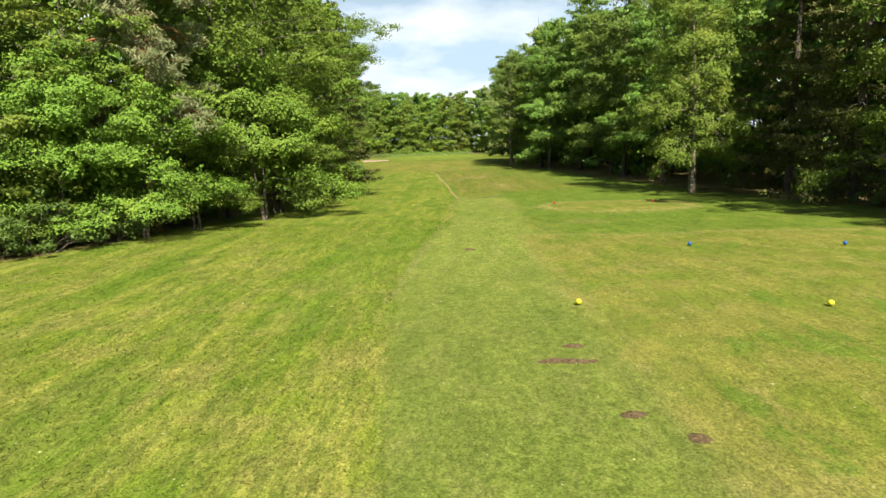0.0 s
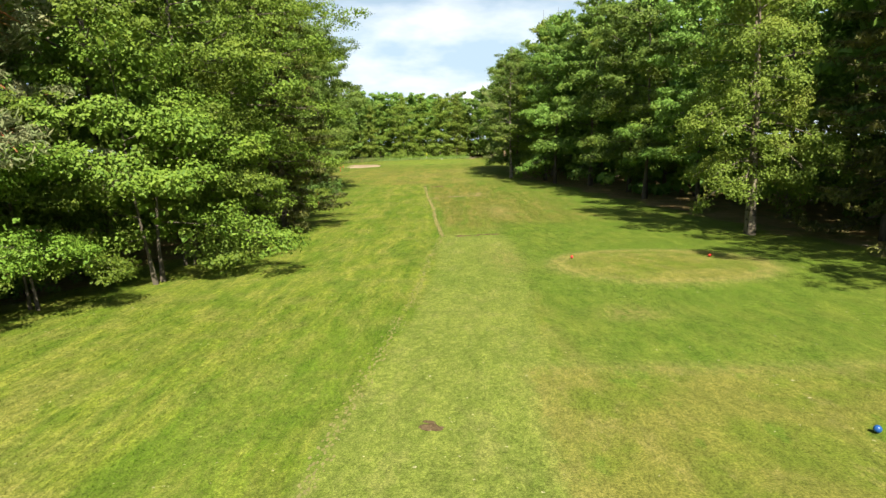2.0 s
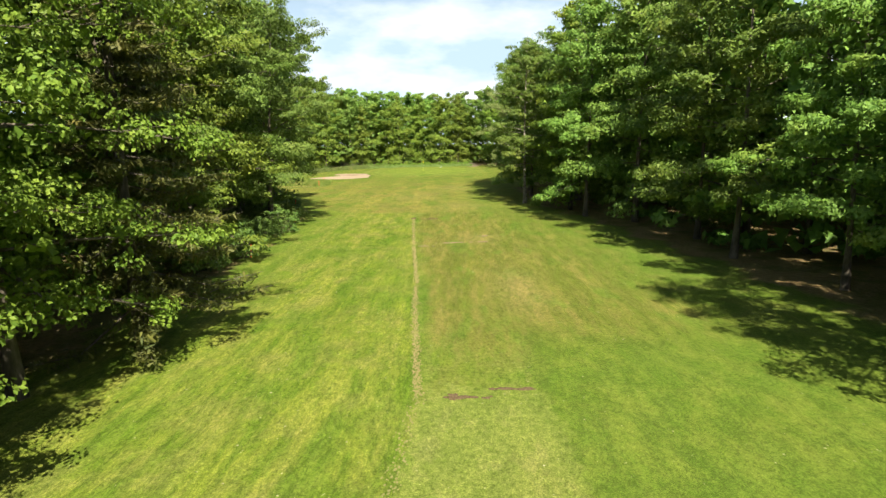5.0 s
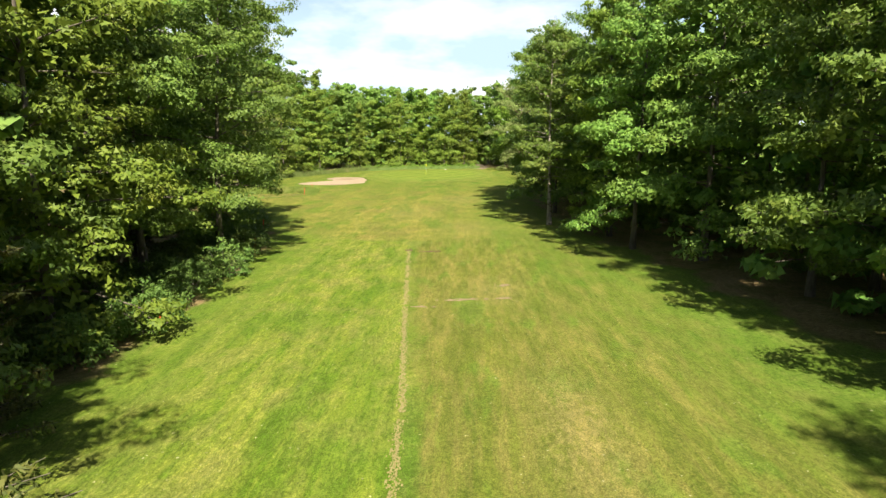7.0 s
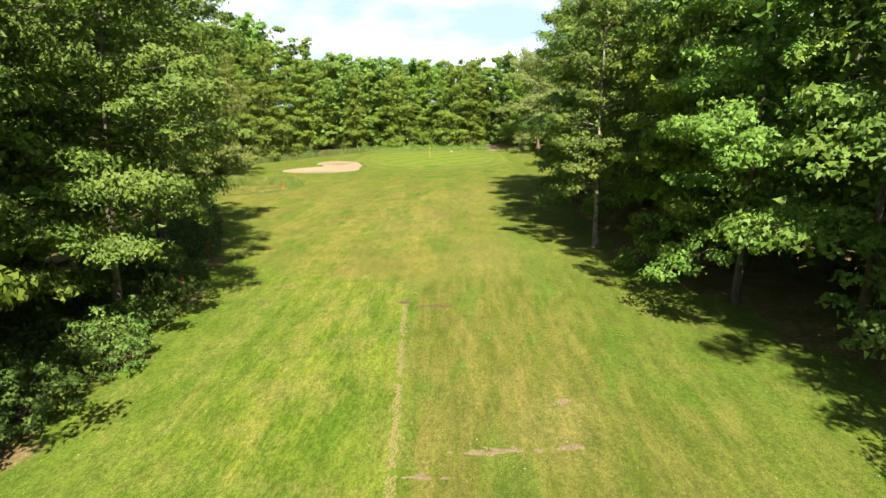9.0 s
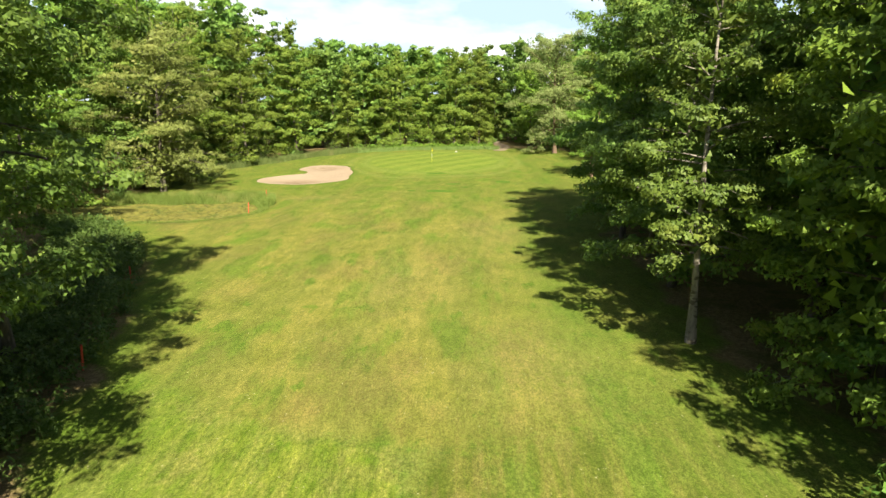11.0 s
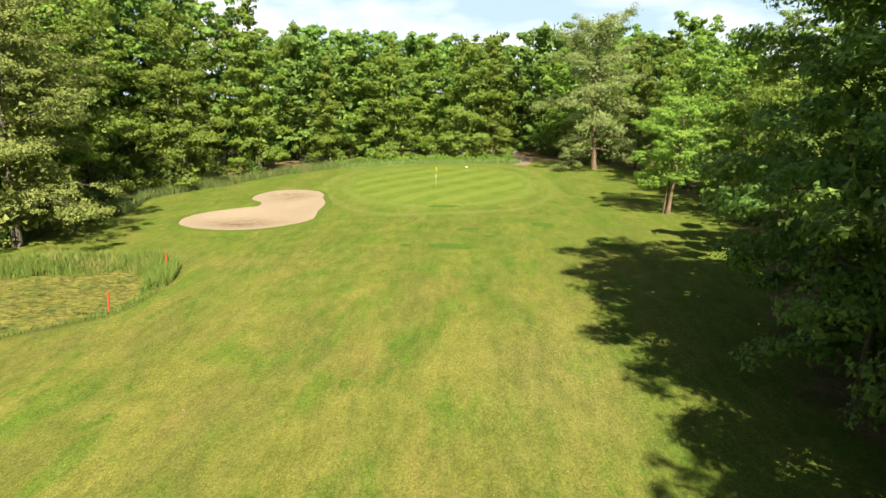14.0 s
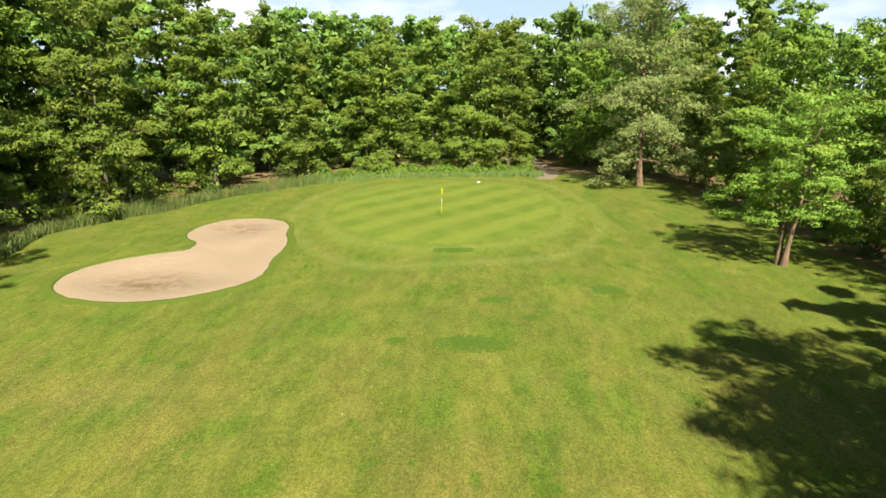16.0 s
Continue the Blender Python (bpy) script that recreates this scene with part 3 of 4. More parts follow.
    if core:
        w = rng.integers(0, boughs, core)
        q = 0.05 + 0.55 * rng.random(core)
        st = stem_pts[0] if stems == 1 else sum(stem_pts) / stems
        zz = z0[w] + lift[w] * q + rng.normal(size=core) * 0.4
        aa = ang[w] + rng.normal(size=core) * 0.5
        ci = np.stack([np.interp(zz, st[:, 2], st[:, 0]) + np.cos(aa) * reach[w] * q, np.interp(zz, st[:, 2], st[:, 1]) + np.sin(aa) * reach[w] * q, np.maximum(zz, 0.5)], 1)
        iv, jf = leaf_mesh(rng, ci, np.full((core, 3), 0.15), 1, core_size, 0.2, 0.8, tri)
        cf = np.concatenate([cf, jf + len(cv)])
        cv = np.concatenate([cv, iv])
    tv, tf = join_tubes(tubes)
    lv, lf = join_tubes(limbs)
    return tree_thing(name, label, "tree", [("trunk", tv, tf, bark or BARK, True), ("branchwork", lv, lf, bark or BARK, True), ("crown", cv, cf, mat or LEAF, False)])


def spruce_tree(seed, H=20, R=3.6, needles=30000, size=0.30, label="", base=1.3, tri=True):
    rng = np.random.default_rng(seed)
    pts = [Vector((0.05 * math.sin(t * 6), 0.05 * math.cos(t * 5), H * t - (0.25 if t == 0 else 0))) for t in np.linspace(0, 1, 8)]
    tv, tf = tube(pts, [0.24 * (1.03 - k / 7) + 0.01 for k in range(8)], 9)
    limbs, cs, sp = [], [], []
    z = base
    while z < H - 0.3:
        u = z / H
        for _ in range(rng.integers(4, 7)):
            a = rng.random() * 6.283
            reach = R * (1 - u) ** 0.8 * (0.8 + 0.35 * rng.random()) + 0.25
            dr = -0.32 * reach * (1 - u) + 0.1
            s, e = Vector((0, 0, z)), Vector((math.cos(a) * reach, math.sin(a) * reach, z + dr + 0.12 * reach))
            m = s.lerp(e, 0.55) + Vector((0, 0, dr * 0.5))
            limbs.append(tube([s, m, e], [0.05 * (1.1 - u), 0.03, 0.008], 4))
            for w in np.arange(0.25, 1.01, 0.13):
                q = s.lerp(m, w / 0.55) if w < 0.55 else m.lerp(e, (w - 0.55) / 0.45)
                cs.append((q.x, q.y, q.z - 0.08))
                b = 0.16 + 0.30 * (1 - w) + 0.12 * reach / R
                sp.append((b, b, 0.13 + 0.12 * rng.random()))
        z += 0.42 + 0.25 * rng.random()
    per = max(needles // len(cs), 4)
    lv, lf = join_tubes(limbs)
    cv, cf = leaf_mesh(rng, np.array(cs), np.array(sp), per, size, 0.35, 0.26, tri)
    return tree_thing("spruce_tree", label, "tree", [("trunk", tv, tf, BARK, True), ("branchwork", lv, lf, BARK, True), ("crown", cv, cf, NEEDLE, False)])


def pine_tree(seed, H=17, label=""):
    rng = np.random.default_rng(seed)
    pts = [Vector((0.5 * t * t + 0.08 * math.sin(t * 7), 0.1 * math.cos(t * 5), H * t - (0.25 if t == 0 else 0))) for t in np.linspace(0, 1, 9)]
    tv, tf = tube(pts, [0.27 * (1.06 - k / 8.0) + 0.02 for k in range(9)], 10)
    limbs, cs, sp = [], [], []
    for _ in range(64):
        u = 0.26 + 0.72 * rng.random()
        j = min(int(u * 8), 7)
        s = pts[j].lerp(pts[j + 1], u * 8 - j)
        a = rng.random() * 6.283
        reach = (5.6 - 4.0 * u) * (0.55 + 0.55 * rng.random())
        e = s + Vector((math.cos(a) * reach, math.sin(a) * reach, -0.12 * reach + 1.6 * (u - 0.55)))
        m = s.lerp(e, 0.5) + Vector((rng.normal() * 0.2, rng.normal() * 0.2, 0.35))
        limbs.append(tube([s, m, e], [0.07, 0.045, 0.012], 5))
        for _ in range(9):
            w = 0.45 + 0.6 * rng.random()
            q = m.lerp(e, (w - 0.5) * 2) + Vector((rng.normal() * 0.45, rng.normal() * 0.45, rng.normal() * 0.3))
            limbs.append(tube([s.lerp(e, 0.6), q], [0.02, 0.006], 3))
            cs.append(tuple(q))
            sp.append((0.42, 0.42, 0.26))
    lv, lf = join_tubes(limbs)
    cv, cf = leaf_mesh(rng, np.array(cs), np.array(sp), 72, 0.30, 0.1, 0.20)
    return tree_thing("pine_tree", label, "tree", [("trunk", tv, tf, BARK_PINE, True), ("branchwork", lv, lf, BARK_PINE, True), ("crown", cv, cf, NEEDLE_PINE, False)])


def shrub(seed, R=1.6, H=2.2, leaves=2300, size=0.155, mat=None, label="", name="shrub"):
    rng = np.random.default_rng(seed)
    cs, sp, limbs = [], [], []
    for _ in range(leaves // 50):
        a, rr, u = rng.random() * 6.283, R * rng.random() ** 0.6, rng.random()
        q = Vector((math.cos(a) * rr, math.sin(a) * rr, 0.15 + (H - 0.2) * u * math.sqrt(max(0.05, 1 - (rr / R) ** 2 * 0.85))))
        limbs.append(tube([Vector((q.x * 0.2, q.y * 0.2, -0.1)), Vector((q.x * 0.5, q.y * 0.5, q.z * 0.6)), q], [0.025, 0.016, 0.006], 3))
        cs.append(tuple(q))
        sp.append((0.36, 0.36, 0.22))
    lv, lf = join_tubes(limbs)
    cv, cf = leaf_mesh(rng, np.array(cs), np.array(sp), 50, size, 0.65, 0.6, True)
    return tree_thing(name, label, "shrub", [("woody_base", lv, lf, BARK, True), ("foliage", cv, cf, mat or LEAF_SHRUB, False)])


def place(proto, x, y, s=1.0, turn=None, first=[], group="", label="", sink=0.0):
    """Stands the first use of a proto in place, and copies after that."""
    turn = random.uniform(0, 360) if turn is None else turn
    m = pose(x, y, ground_z(x, y) - sink, random.uniform(-1.5, 1.5), random.uniform(-1.5, 1.5), turn) @ Matrix.Scale(s, 4)
    if proto not in first:
        first.append(proto)
        proto.matrix_basis = m
        ob = proto
    else:
        keep = proto.matrix_basis.copy()
        proto.matrix_basis = Matrix.Identity(4)
        ob = copy_thing(proto, m)
        proto.matrix_basis = keep
    if group:
        ob["group"] = group
    if label:
        ob["label"] = label
    return ob


# ---- woodland ----
EDGE = "trees along the wood's edge"
DEEP = "trees deeper in the wood"
FAR = "trees behind the putting green"
lush_txt = "tall broadleaf tree with layered bright green leaves at wood's edge"
tall_txt = "tall broadleaf tree with grey trunk and dark green crown"
deep_txt = "shaded dark green broadleaf tree standing inside the wood"
far_txt = "tapering mid-green broadleaf tree in the wood's edge"
lush = [broad_tree(11 + k, 19 + k, 5.4, 1.8, 24000, 0.19, LEAF, BARK, 0.18, label=lush_txt, boughs=48, low=1.1, core=1800, core_size=0.36, clump=0.70, flat=0.8) for k in range(3)]
fine = [broad_tree(21 + k, 19.5 + k, 6.0, 2.2, 36000, 0.13, LEAF_HAZEL, BARK, 0.18, label=lush_txt, boughs=46, low=1.05, core=2600, core_size=0.28, clump=0.60, flat=0.6, tri=False, droop=0.10, fan=0.46, puff=0.5,
                   profile=lambda u: np.minimum(0.55 + 1.5 * u, 1.05) * np.maximum(1 - u ** 3.2, 0) ** 0.6 + 0.03) for k in range(2)]
hazel = [broad_tree(25 + k, 7.5 + k, 3.5, 1.35, 32000, 0.105, LEAF_HAZEL, BARK, 0.06, label="low spreading hazel with bright green leaves at wood's edge", name="hazel_tree", boughs=30, low=0.85, core=1400, core_size=0.22, clump=0.50, flat=0.95, tri=False, droop=-0.06, stems=2, fan=0.5, profile=lambda u: (1.15 - 0.65 * u) * np.maximum(1 - u ** 4, 0) ** 0.6 + 0.05) for k in range(2)]
tall = [broad_tree(31 + k, 20 + k, 5.3, 3.0, 24000, 0.205, LEAF_DARK, BARK, 0.17, label=tall_txt, boughs=46, clump=0.74, core=1800, core_size=0.36,
                   profile=lambda u: (1.05 - 0.30 * u) * np.maximum(1 - u ** 3.2, 0) ** 0.6 + 0.02) for k in range(3)]
deep = [broad_tree(51 + k, 19 + k, 5.4, 0.1, 1700, 0.62, LEAF_ALDER, BARK, 0.18, boughs=24, core=500, core_size=0.9, clump=0.9, label=deep_txt, twigs=False) for k in range(3)]
far_t = [broad_tree(71 + k, (17.2, 19.6, 18.0, 20.4)[k], (4.4, 4.0, 4.5, 4.1)[k], 0.3, 24000, 0.185, LEAF, BARK, 0.16, label=far_txt, low=0.95, clump=0.62, boughs=(42, 46, 40, 48)[k], core=1900, core_size=0.42,
                    profile=lambda u: (1.0 + (0.10, -0.50, 0.05, -0.30)[k] * u) * np.maximum(1 - u ** (4.2, 3.2, 3.8, 3.4)[k], 0) ** 0.6 + 0.02) for k in range(4)]
back_t = [broad_tree(171 + k, 18.5 + 0.9 * k, 5.7, 1.0, 5400, 0.40, LEAF_ALDER, BARK, 0.16, label=far_txt, low=0.8, clump=0.75, boughs=34, core=700, core_size=0.8, twigs=False,
                     profile=lambda u: (0.95 + 0.05 * u) * np.maximum(1 - u ** 4.5, 0) ** 0.6 + 0.02) for k in range(2)]
alder = broad_tree(37, 20.5, 5.0, 2.4, 34000, 0.19, LEAF_ALDER, BARK, 0.17, label="dense dark green alder tree at the wood's edge", boughs=48, clump=0.74, core=1800, core_size=0.36, name="alder_tree",
                   profile=lambda u: (0.93 + 0.16 * u) * np.maximum(1 - u ** 3.2, 0) ** 0.6 + 0.02)
sallow = broad_tree(38, 19.0, 6.6, 1.6, 42000, 0.165, LEAF_SALLOW, BARK, 0.24, label="broad olive-green tree with layered boughs beside the pond", boughs=56, low=1.1, clump=0.64, core=2800, core_size=0.42, name="broadleaf_tree", droop=0.06)
slim = broad_tree(35, 18.5, 3.4, 3.6, 17000, 0.165, LEAF_DARK, BARK_PALE, 0.165, label="slender broadleaf tree with a bare pale lower trunk", boughs=44, clump=0.52, core=700, core_size=0.3, lean=0.1)
oak = broad_tree(36, 20.5, 5.6, 2.8, 32000, 0.18, LEAF_ALDER, BARK, 0.22, label="large dark green oak tree with a bare lower trunk", boughs=44, clump=0.76, core=1800, core_size=0.3, name="oak_tree")
# added out of view, crown kept high, to shade the lawn on the left
shade_tree = broad_tree(40, 20.5, 5.4, 7.5, 20000, 0.20, LEAF_ALDER, BARK, 0.2, label="tall out-of-view broadleaf tree with high crown, added for its shadow", boughs=38, clump=0.74, core=1200, core_size=0.36)
beech = broad_tree(39, 17.0, 5.6, 2.2, 34000, 0.135, LEAF_HAZEL, BARK, 0.2, label="tree with long light green layered boughs before dark spruces", boughs=40, clump=0.56, core=1200, core_size=0.3, name="broadleaf_tree", fan=0.36, tri=False, flat=0.8)
birch = broad_tree(91, 17.0, 4.2, 2.8, 46000, 0.115, LEAF_BIRCH, BARK_BIRCH, 0.15, name="birch_tree", stems=2, droop=0.12, rise=0.95, sag=0.40, puff=0.9, flat=0.4, core=1300, core_size=0.25, clump=0.46, tri=False,
                   label="birch tree with two pale stems and hanging light green leaves", boughs=70, low=1.1,
                   profile=lambda u: (0.95 + 0.2 * u) * np.maximum(1 - u ** 1.8, 0) ** 0.7 + 0.02)
young = broad_tree(92, 10.5, 3.3, 2.7, 30000, 0.115, LEAF_BIRCH, BARK_BROWN, 0.15, name="young_tree", stems=2, core=1000, core_size=0.22, clump=0.42, boughs=44, low=0.95, flat=0.5,
                   label="small light green tree with brown forked trunk on mown grass")
willow = broad_tree(93, 15.5, 5.0, 1.8, 40000, 0.135, LEAF_WILLOW, BARK_BROWN, 0.22, name="willow_tree", rise=0.9, sag=0.34, flat=0.35, core=1800, core_size=0.32, boughs=50, clump=0.66, fan=0.36,
                    label="grey-green willow tree with leaning brown trunk beside the putting green")
spruce = [spruce_tree(101 + k, 19 + k, 4.1 + 0.1 * k, label="dark green spruce tree with drooping boughs") for k in range(2)]
pine = pine_tree(111, 18, "pine tree with an orange-brown trunk and greyish needles")
bush = [shrub(121 + k, 1.5 + 0.3 * k, 1.8 + 0.4 * k, label="low leafy green shrub at the foot of the wood") for k in range(3)]

# left wood, front row: x, y, proto, size
for x, y, p, s in [
    (-21.5, 15, tall[0], 0.9), (-17.8, 24.5, lush[1], 0.8), (-20.5, 30.5, alder, 0.95), (-17.2, 24.8, hazel[0], 0.8), (-14.8, 26.6, hazel[1], 0.95), (-12.2, 28.0, hazel[0], 0.9), (-11.4, 31.0, hazel[1], 0.8),
    (-15.5, 30.0, fine[1], 0.8), (-11.6, 36.2, fine[0], 0.92), (-9.3, 34.9, hazel[0], 1.25), (-9.6, 38.4, hazel[1], 1.0),
    (-10.4, 40.6, fine[1], 1.0), (-9.8, 45.4, fine[0], 1.0), (-14.6, 48.5, lush[1], 1.0), (-13.6, 57.5, alder, 0.95), (-14.2, 64.8, lush[1], 1.0),
    (-14.8, 69.0, tall[2], 0.95), (-15.0, 74.0, oak, 0.98), (-13.0, 79.2, oak, 0.92), (-16.6, 83.0, slim, 1.05), (-15.9, 85.2, oak, 1.0), (-16.5, 90.0, shade_tree, 1.0), (-29.5, 104.0, lush[0], 0.9), (-27.2, 97.5, oak, 0.9),
]:
    place(p, x, y, s, group=EDGE)
place(pine, -13.0, 30.4, 1.0, 20, group=EDGE)
place(spruce[0], -8.8, 50.2, 0.98, group=EDGE)
place(spruce[1], -11.4, 56.0, 0.74, group=EDGE)
place(spruce[1], -18.5, 79.5, 0.95, group=EDGE)

# right wood, front row
for x, y, p, s in [
    # the first two stand out of view, added to shade the turf by the tees
    (23.0, 19.5, tall[1], 0.92), (23.5, 12.0, tall[2], 0.95), (31.0, 18.0, back_t[0], 0.95), (32.0, 9.0, back_t[1], 0.95), (21.5, 50.0, tall[0], 0.9), (18.6, 56.5, tall[1], 0.82), (17.2, 64.0, tall[2], 0.95),
    (18.0, 70.8, tall[0], 0.95), (16.2, 78.8, tall[1], 1.12), (13.0, 82.4, tall[2], 0.90), (12.6, 87.8, far_t[3], 1.02), (14.8, 95.5, oak, 1.04),
    (8.95, 93.4, slim, 0.95), (10.6, 100.4, alder, 0.92), (11.1, 106.0, alder, 0.95), (10.9, 111.5, alder, 0.97), (12.5, 117.0, alder, 0.98),
]:
    place(p, x, y, s, group=EDGE)
place(birch, 16.2, 43.4, 1.0, 35, group=EDGE)
place(spruce[0], 20.6, 34.0, 1.0, group=EDGE)
place(spruce[1], 20.9, 40.6, 1.0, group=EDGE)
place(spruce[0], 27.0, 31.0, 1.05, group=EDGE)
place(beech, 20.0, 27.4, 1.0, 150, group=EDGE)

# recess on the right near the putting green
place(young, 15.2, 144.4, 1.0, 60)
place(willow, 14.8, 173.0, 1.27, 200)
for x, y, p, s in [(21.5, 126, lush[0], 0.72), (22.5, 134.5, lush[2], 0.75), (22.4, 142.5, lush[1], 0.85), (23.5, 150.5, far_t[0], 0.9),
                   (21.3, 158.5, far_t[2], 0.95), (22.0, 166, far_t[1], 0.9), (20.5, 174, far_t[3], 0.87), (17.5, 182.5, far_t[0], 1.0)]:
    place(p, x, y, s, group=FAR)

# behind the putting green and the pond
for x, y, p, s in [
    (-43.5, 131.5, sallow, 1.05), (-31.0, 131.6, sallow, 0.97), (-33.0, 115.0, lush[2], 0.9), (-34.5, 138.0, lush[0], 0.98), (-37.5, 141.5, lush[2], 1.2), (-35.5, 132.0, tall[1], 0.9), (-36.5, 149, lush[0], 1.12), (-31.8, 158.2, lush[1], 1.0), (-37.0, 165.0, far_t[2], 1.2), (-40.0, 157.0, lush[2], 1.15),
    (-27.2, 169.0, far_t[3], 1.1), (-20.2, 176.6, far_t[1], 0.80), (-12.0, 183.2, far_t[2], 1.02), (-2.0, 183.6, far_t[0], 1.08),
    (-34.0, 176.0, far_t[0], 1.25), (-26.0, 182.0, far_t[2], 1.12), (-17.0, 187.0, far_t[0], 0.95), (-7.2, 189.8, far_t[3], 0.98), (2.6, 188.0, far_t[1], 0.95), (12.2, 187.5, far_t[2], 0.95), (6.0, 199, far_t[0], 0.85),
    (-33, 100, back_t[0], 1.0), (-38, 110, far_t[1], 1.0), (-42, 120, far_t[2], 1.0), (-25, 92, back_t[1], 1.0),
]:
    place(p, x, y, s, group=FAR)

# deeper rows
rows_in = []
for k, y in enumerate(np.arange(-12, 84, 7.5)):
    rows_in += [(float(wood_left(y)) - 8.5 + 1.5 * math.sin(k * 2.1), y), (float(wood_left(y)) - 16 + 1.5 * math.sin(k * 1.3), y + 3)]
for k, y in enumerate(np.arange(-5, 124, 7.0)):
    rows_in += [(float(wood_right(y)) + 7.5 + 1.2 * math.sin(k * 1.7), y), (float(wood_right(y)) + 14.5 + 1.5 * math.sin(k * 2.3), y + 3.5)]
for k, y in enumerate(np.arange(8, 122, 8.0)):
    rows_in += [(float(wood_right(y)) + 22 + 1.5 * math.sin(k * 1.9), y), (float(wood_right(y)) + 27.5 + 1.5 * math.sin(k * 2.7), y + 4)]
rows_back = [(-41, 163), (-38.5, 171), (-42, 154), (-39, 178), (-45, 146)]
for k, y in enumerate(np.arange(124, 190, 7.0)):
    rows_back += [(30 + 1.5 * math.sin(k), y), (float(wood_left(y)) - 11 + math.sin(k * 3), y)]
for k, x in enumerate(np.arange(-36, 30, 5.2)):
    if abs(x - 7.5) > 2.5:
        rows_back += [(x, 197 + 1.5 * math.sin(k * 2) - 0.006 * x * x)]
for k, x in enumerate(np.arange(-33, 33, 6.0)):
    rows_back += [(x, 205 + math.sin(k))]
rows_in += [(float(x), 212 + math.sin(x)) for x in np.arange(-40, 40, 5.0)]
for k, (x, y) in enumerate(rows_back):
    place(back_t[k % 2], float(x), float(y), (0.74 if x > 28 and y < 185 else 1.22 if x < -38 else 0.95) + 0.16 * random.random(), group=DEEP)
for k, (x, y) in enumerate(rows_in):
    place(deep[k % 3], float(x), float(y), 0.92 + 0.16 * random.random(), group=DEEP)

# undergrowth: stretches of the wood's foot as start, end, spacing, distance into the wood, size
low_growth = []
for y0, y1, gap, back_in, size in ((20, 31, 2.5, 0.2, 0.9), (27, 36, 2.2, 1.0, 0.72), (62, 84, 3.2, 0.7, 0.82), (68, 80, 4.0, 3.0, 1.0), (86, 113, 5.0, 1.6, 0.40), (92, 113, 5.4, 5.0, 0.50), (127, 171, 6.5, 1.6, 0.78)):
    for k, y in enumerate(np.arange(y0, y1, gap)):
        low_growth.append((float(wood_left(y)) - back_in + 0.5 * math.sin(k * 2.3 + y0), float(y) + 0.4 * math.sin(k * 1.7), size * (1 + 0.12 * math.sin(k * 3.1))))
for k, y in enumerate(np.arange(127, 156, 6.5)):
    low_growth.append((float(wood_right(y)) + 1.7 + 0.5 * math.sin(k * 2.0), float(y), 0.92))
low_growth += [(20.5, 122, 1.0), (18.5, 119, 0.9), (20.2, 31, 0.7), (19.5, 35, 0.6), (21, 27, 0.8),
               (-22.5, 174.5, 0.7), (-15.2, 178.6, 0.6), (-9.5, 182.2, 0.6), (-5.8, 182.8, 0.5), (0.2, 182.6, 0.55), (3.2, 182.4, 0.5), (15, 178, 0.7)]
for k, (x, y, s) in enumerate(low_growth):
    place(bush[k % 3], x, y, s, group="undergrowth shrubs")


# ---- reeds and rank grass ----
def blades(name, spots, h0, h1, w, mat, seed, label, category):
    """Upright bent blades, each of two quads, at x, y spots."""
    rng = np.random.default_rng(seed)
    k = len(spots)
    z = height(spots[:, 0], spots[:, 1])
    a = rng.random(k) * 6.283
    h = h0 + (h1 - h0) * rng.random(k)
    ln = rng.random(k) * 0.6 * h
    d = np.stack([np.cos(a), np.sin(a), 0 * a], 1)
    lean_dir = np.stack([np.cos(a * 3.1), np.sin(a * 3.1), 0 * a], 1)
    p0 = np.stack([spots[:, 0], spots[:, 1], z - 0.02], 1)
    p1 = p0 + lean_dir * (ln * 0.3)[:, None] + np.stack([0 * h, 0 * h, h * 0.6], 1)
    p2 = p0 + lean_dir * ln[:, None] + np.stack([0 * h, 0 * h, h], 1)
    v = np.stack([p0 - d * w, p0 + d * w, p1 - d * w * 0.8, p1 + d * w * 0.8, p2], 1).reshape(-1, 3)
    b = 5 * np.arange(k)[:, None]
    faces = [tuple(q) for q in (b + np.array([0, 1, 3, 2])).tolist()] + [tuple(q) for q in (b + np.array([2, 3, 4])).tolist()]
    ob = link_mesh(name, v, faces, mat)
    return tagged(ob, label, category, kind="stuff")


rng0 = np.random.default_rng(5)


def scatter(k, box, keep):
    x = box[0] + (box[1] - box[0]) * rng0.random(k)
    y = box[2] + (box[3] - box[2]) * rng0.random(k)
    ok = keep(x, y)
    return np.stack([x[ok], y[ok]], 1)


def verge_y(x):
    """Where the rank growth behind the putting green begins, as y."""
    return np.interp(x, [-21, -16.3, -10.8, -1.3, 5.3], [171.5, 173.6, 177.2, 178.4, 179.0])


BANK_M = leaf_material("bank_blades", (0.070, 0.115, 0.020), (0.135, 0.180, 0.036), (0.190, 0.195, 0.058), 0.3)
reed_spots = scatter(230000, (-42, -14, 132, 186), lambda x, y: (np.abs(x - wood_left(y) - 0.5) < 0.9 + 0.55 * np.sin(y * 0.45)) & (y < 184) & (y > 133))
blades("reeds", reed_spots[:30000], 0.35, 1.15, 0.024, REED_M, 7, "tall pale green reeds along the foot of the wood", "reeds")
bank = scatter(260000, (-34, -15, 114, 132), lambda x, y: (pond_sdf(x, y) > -0.9 - 0.5 * np.sin(x * 1.3 + y)) & (pond_sdf(x, y) < 0.9 + 0.5 * np.sin(x * 0.9)) & (y > 122.5 + 0.8 * np.sin(x)))
blades("bank_grass", bank[:13000], 0.25, 0.85, 0.016, BANK_M, 8, "long green grass round the pond's bank", "grass")
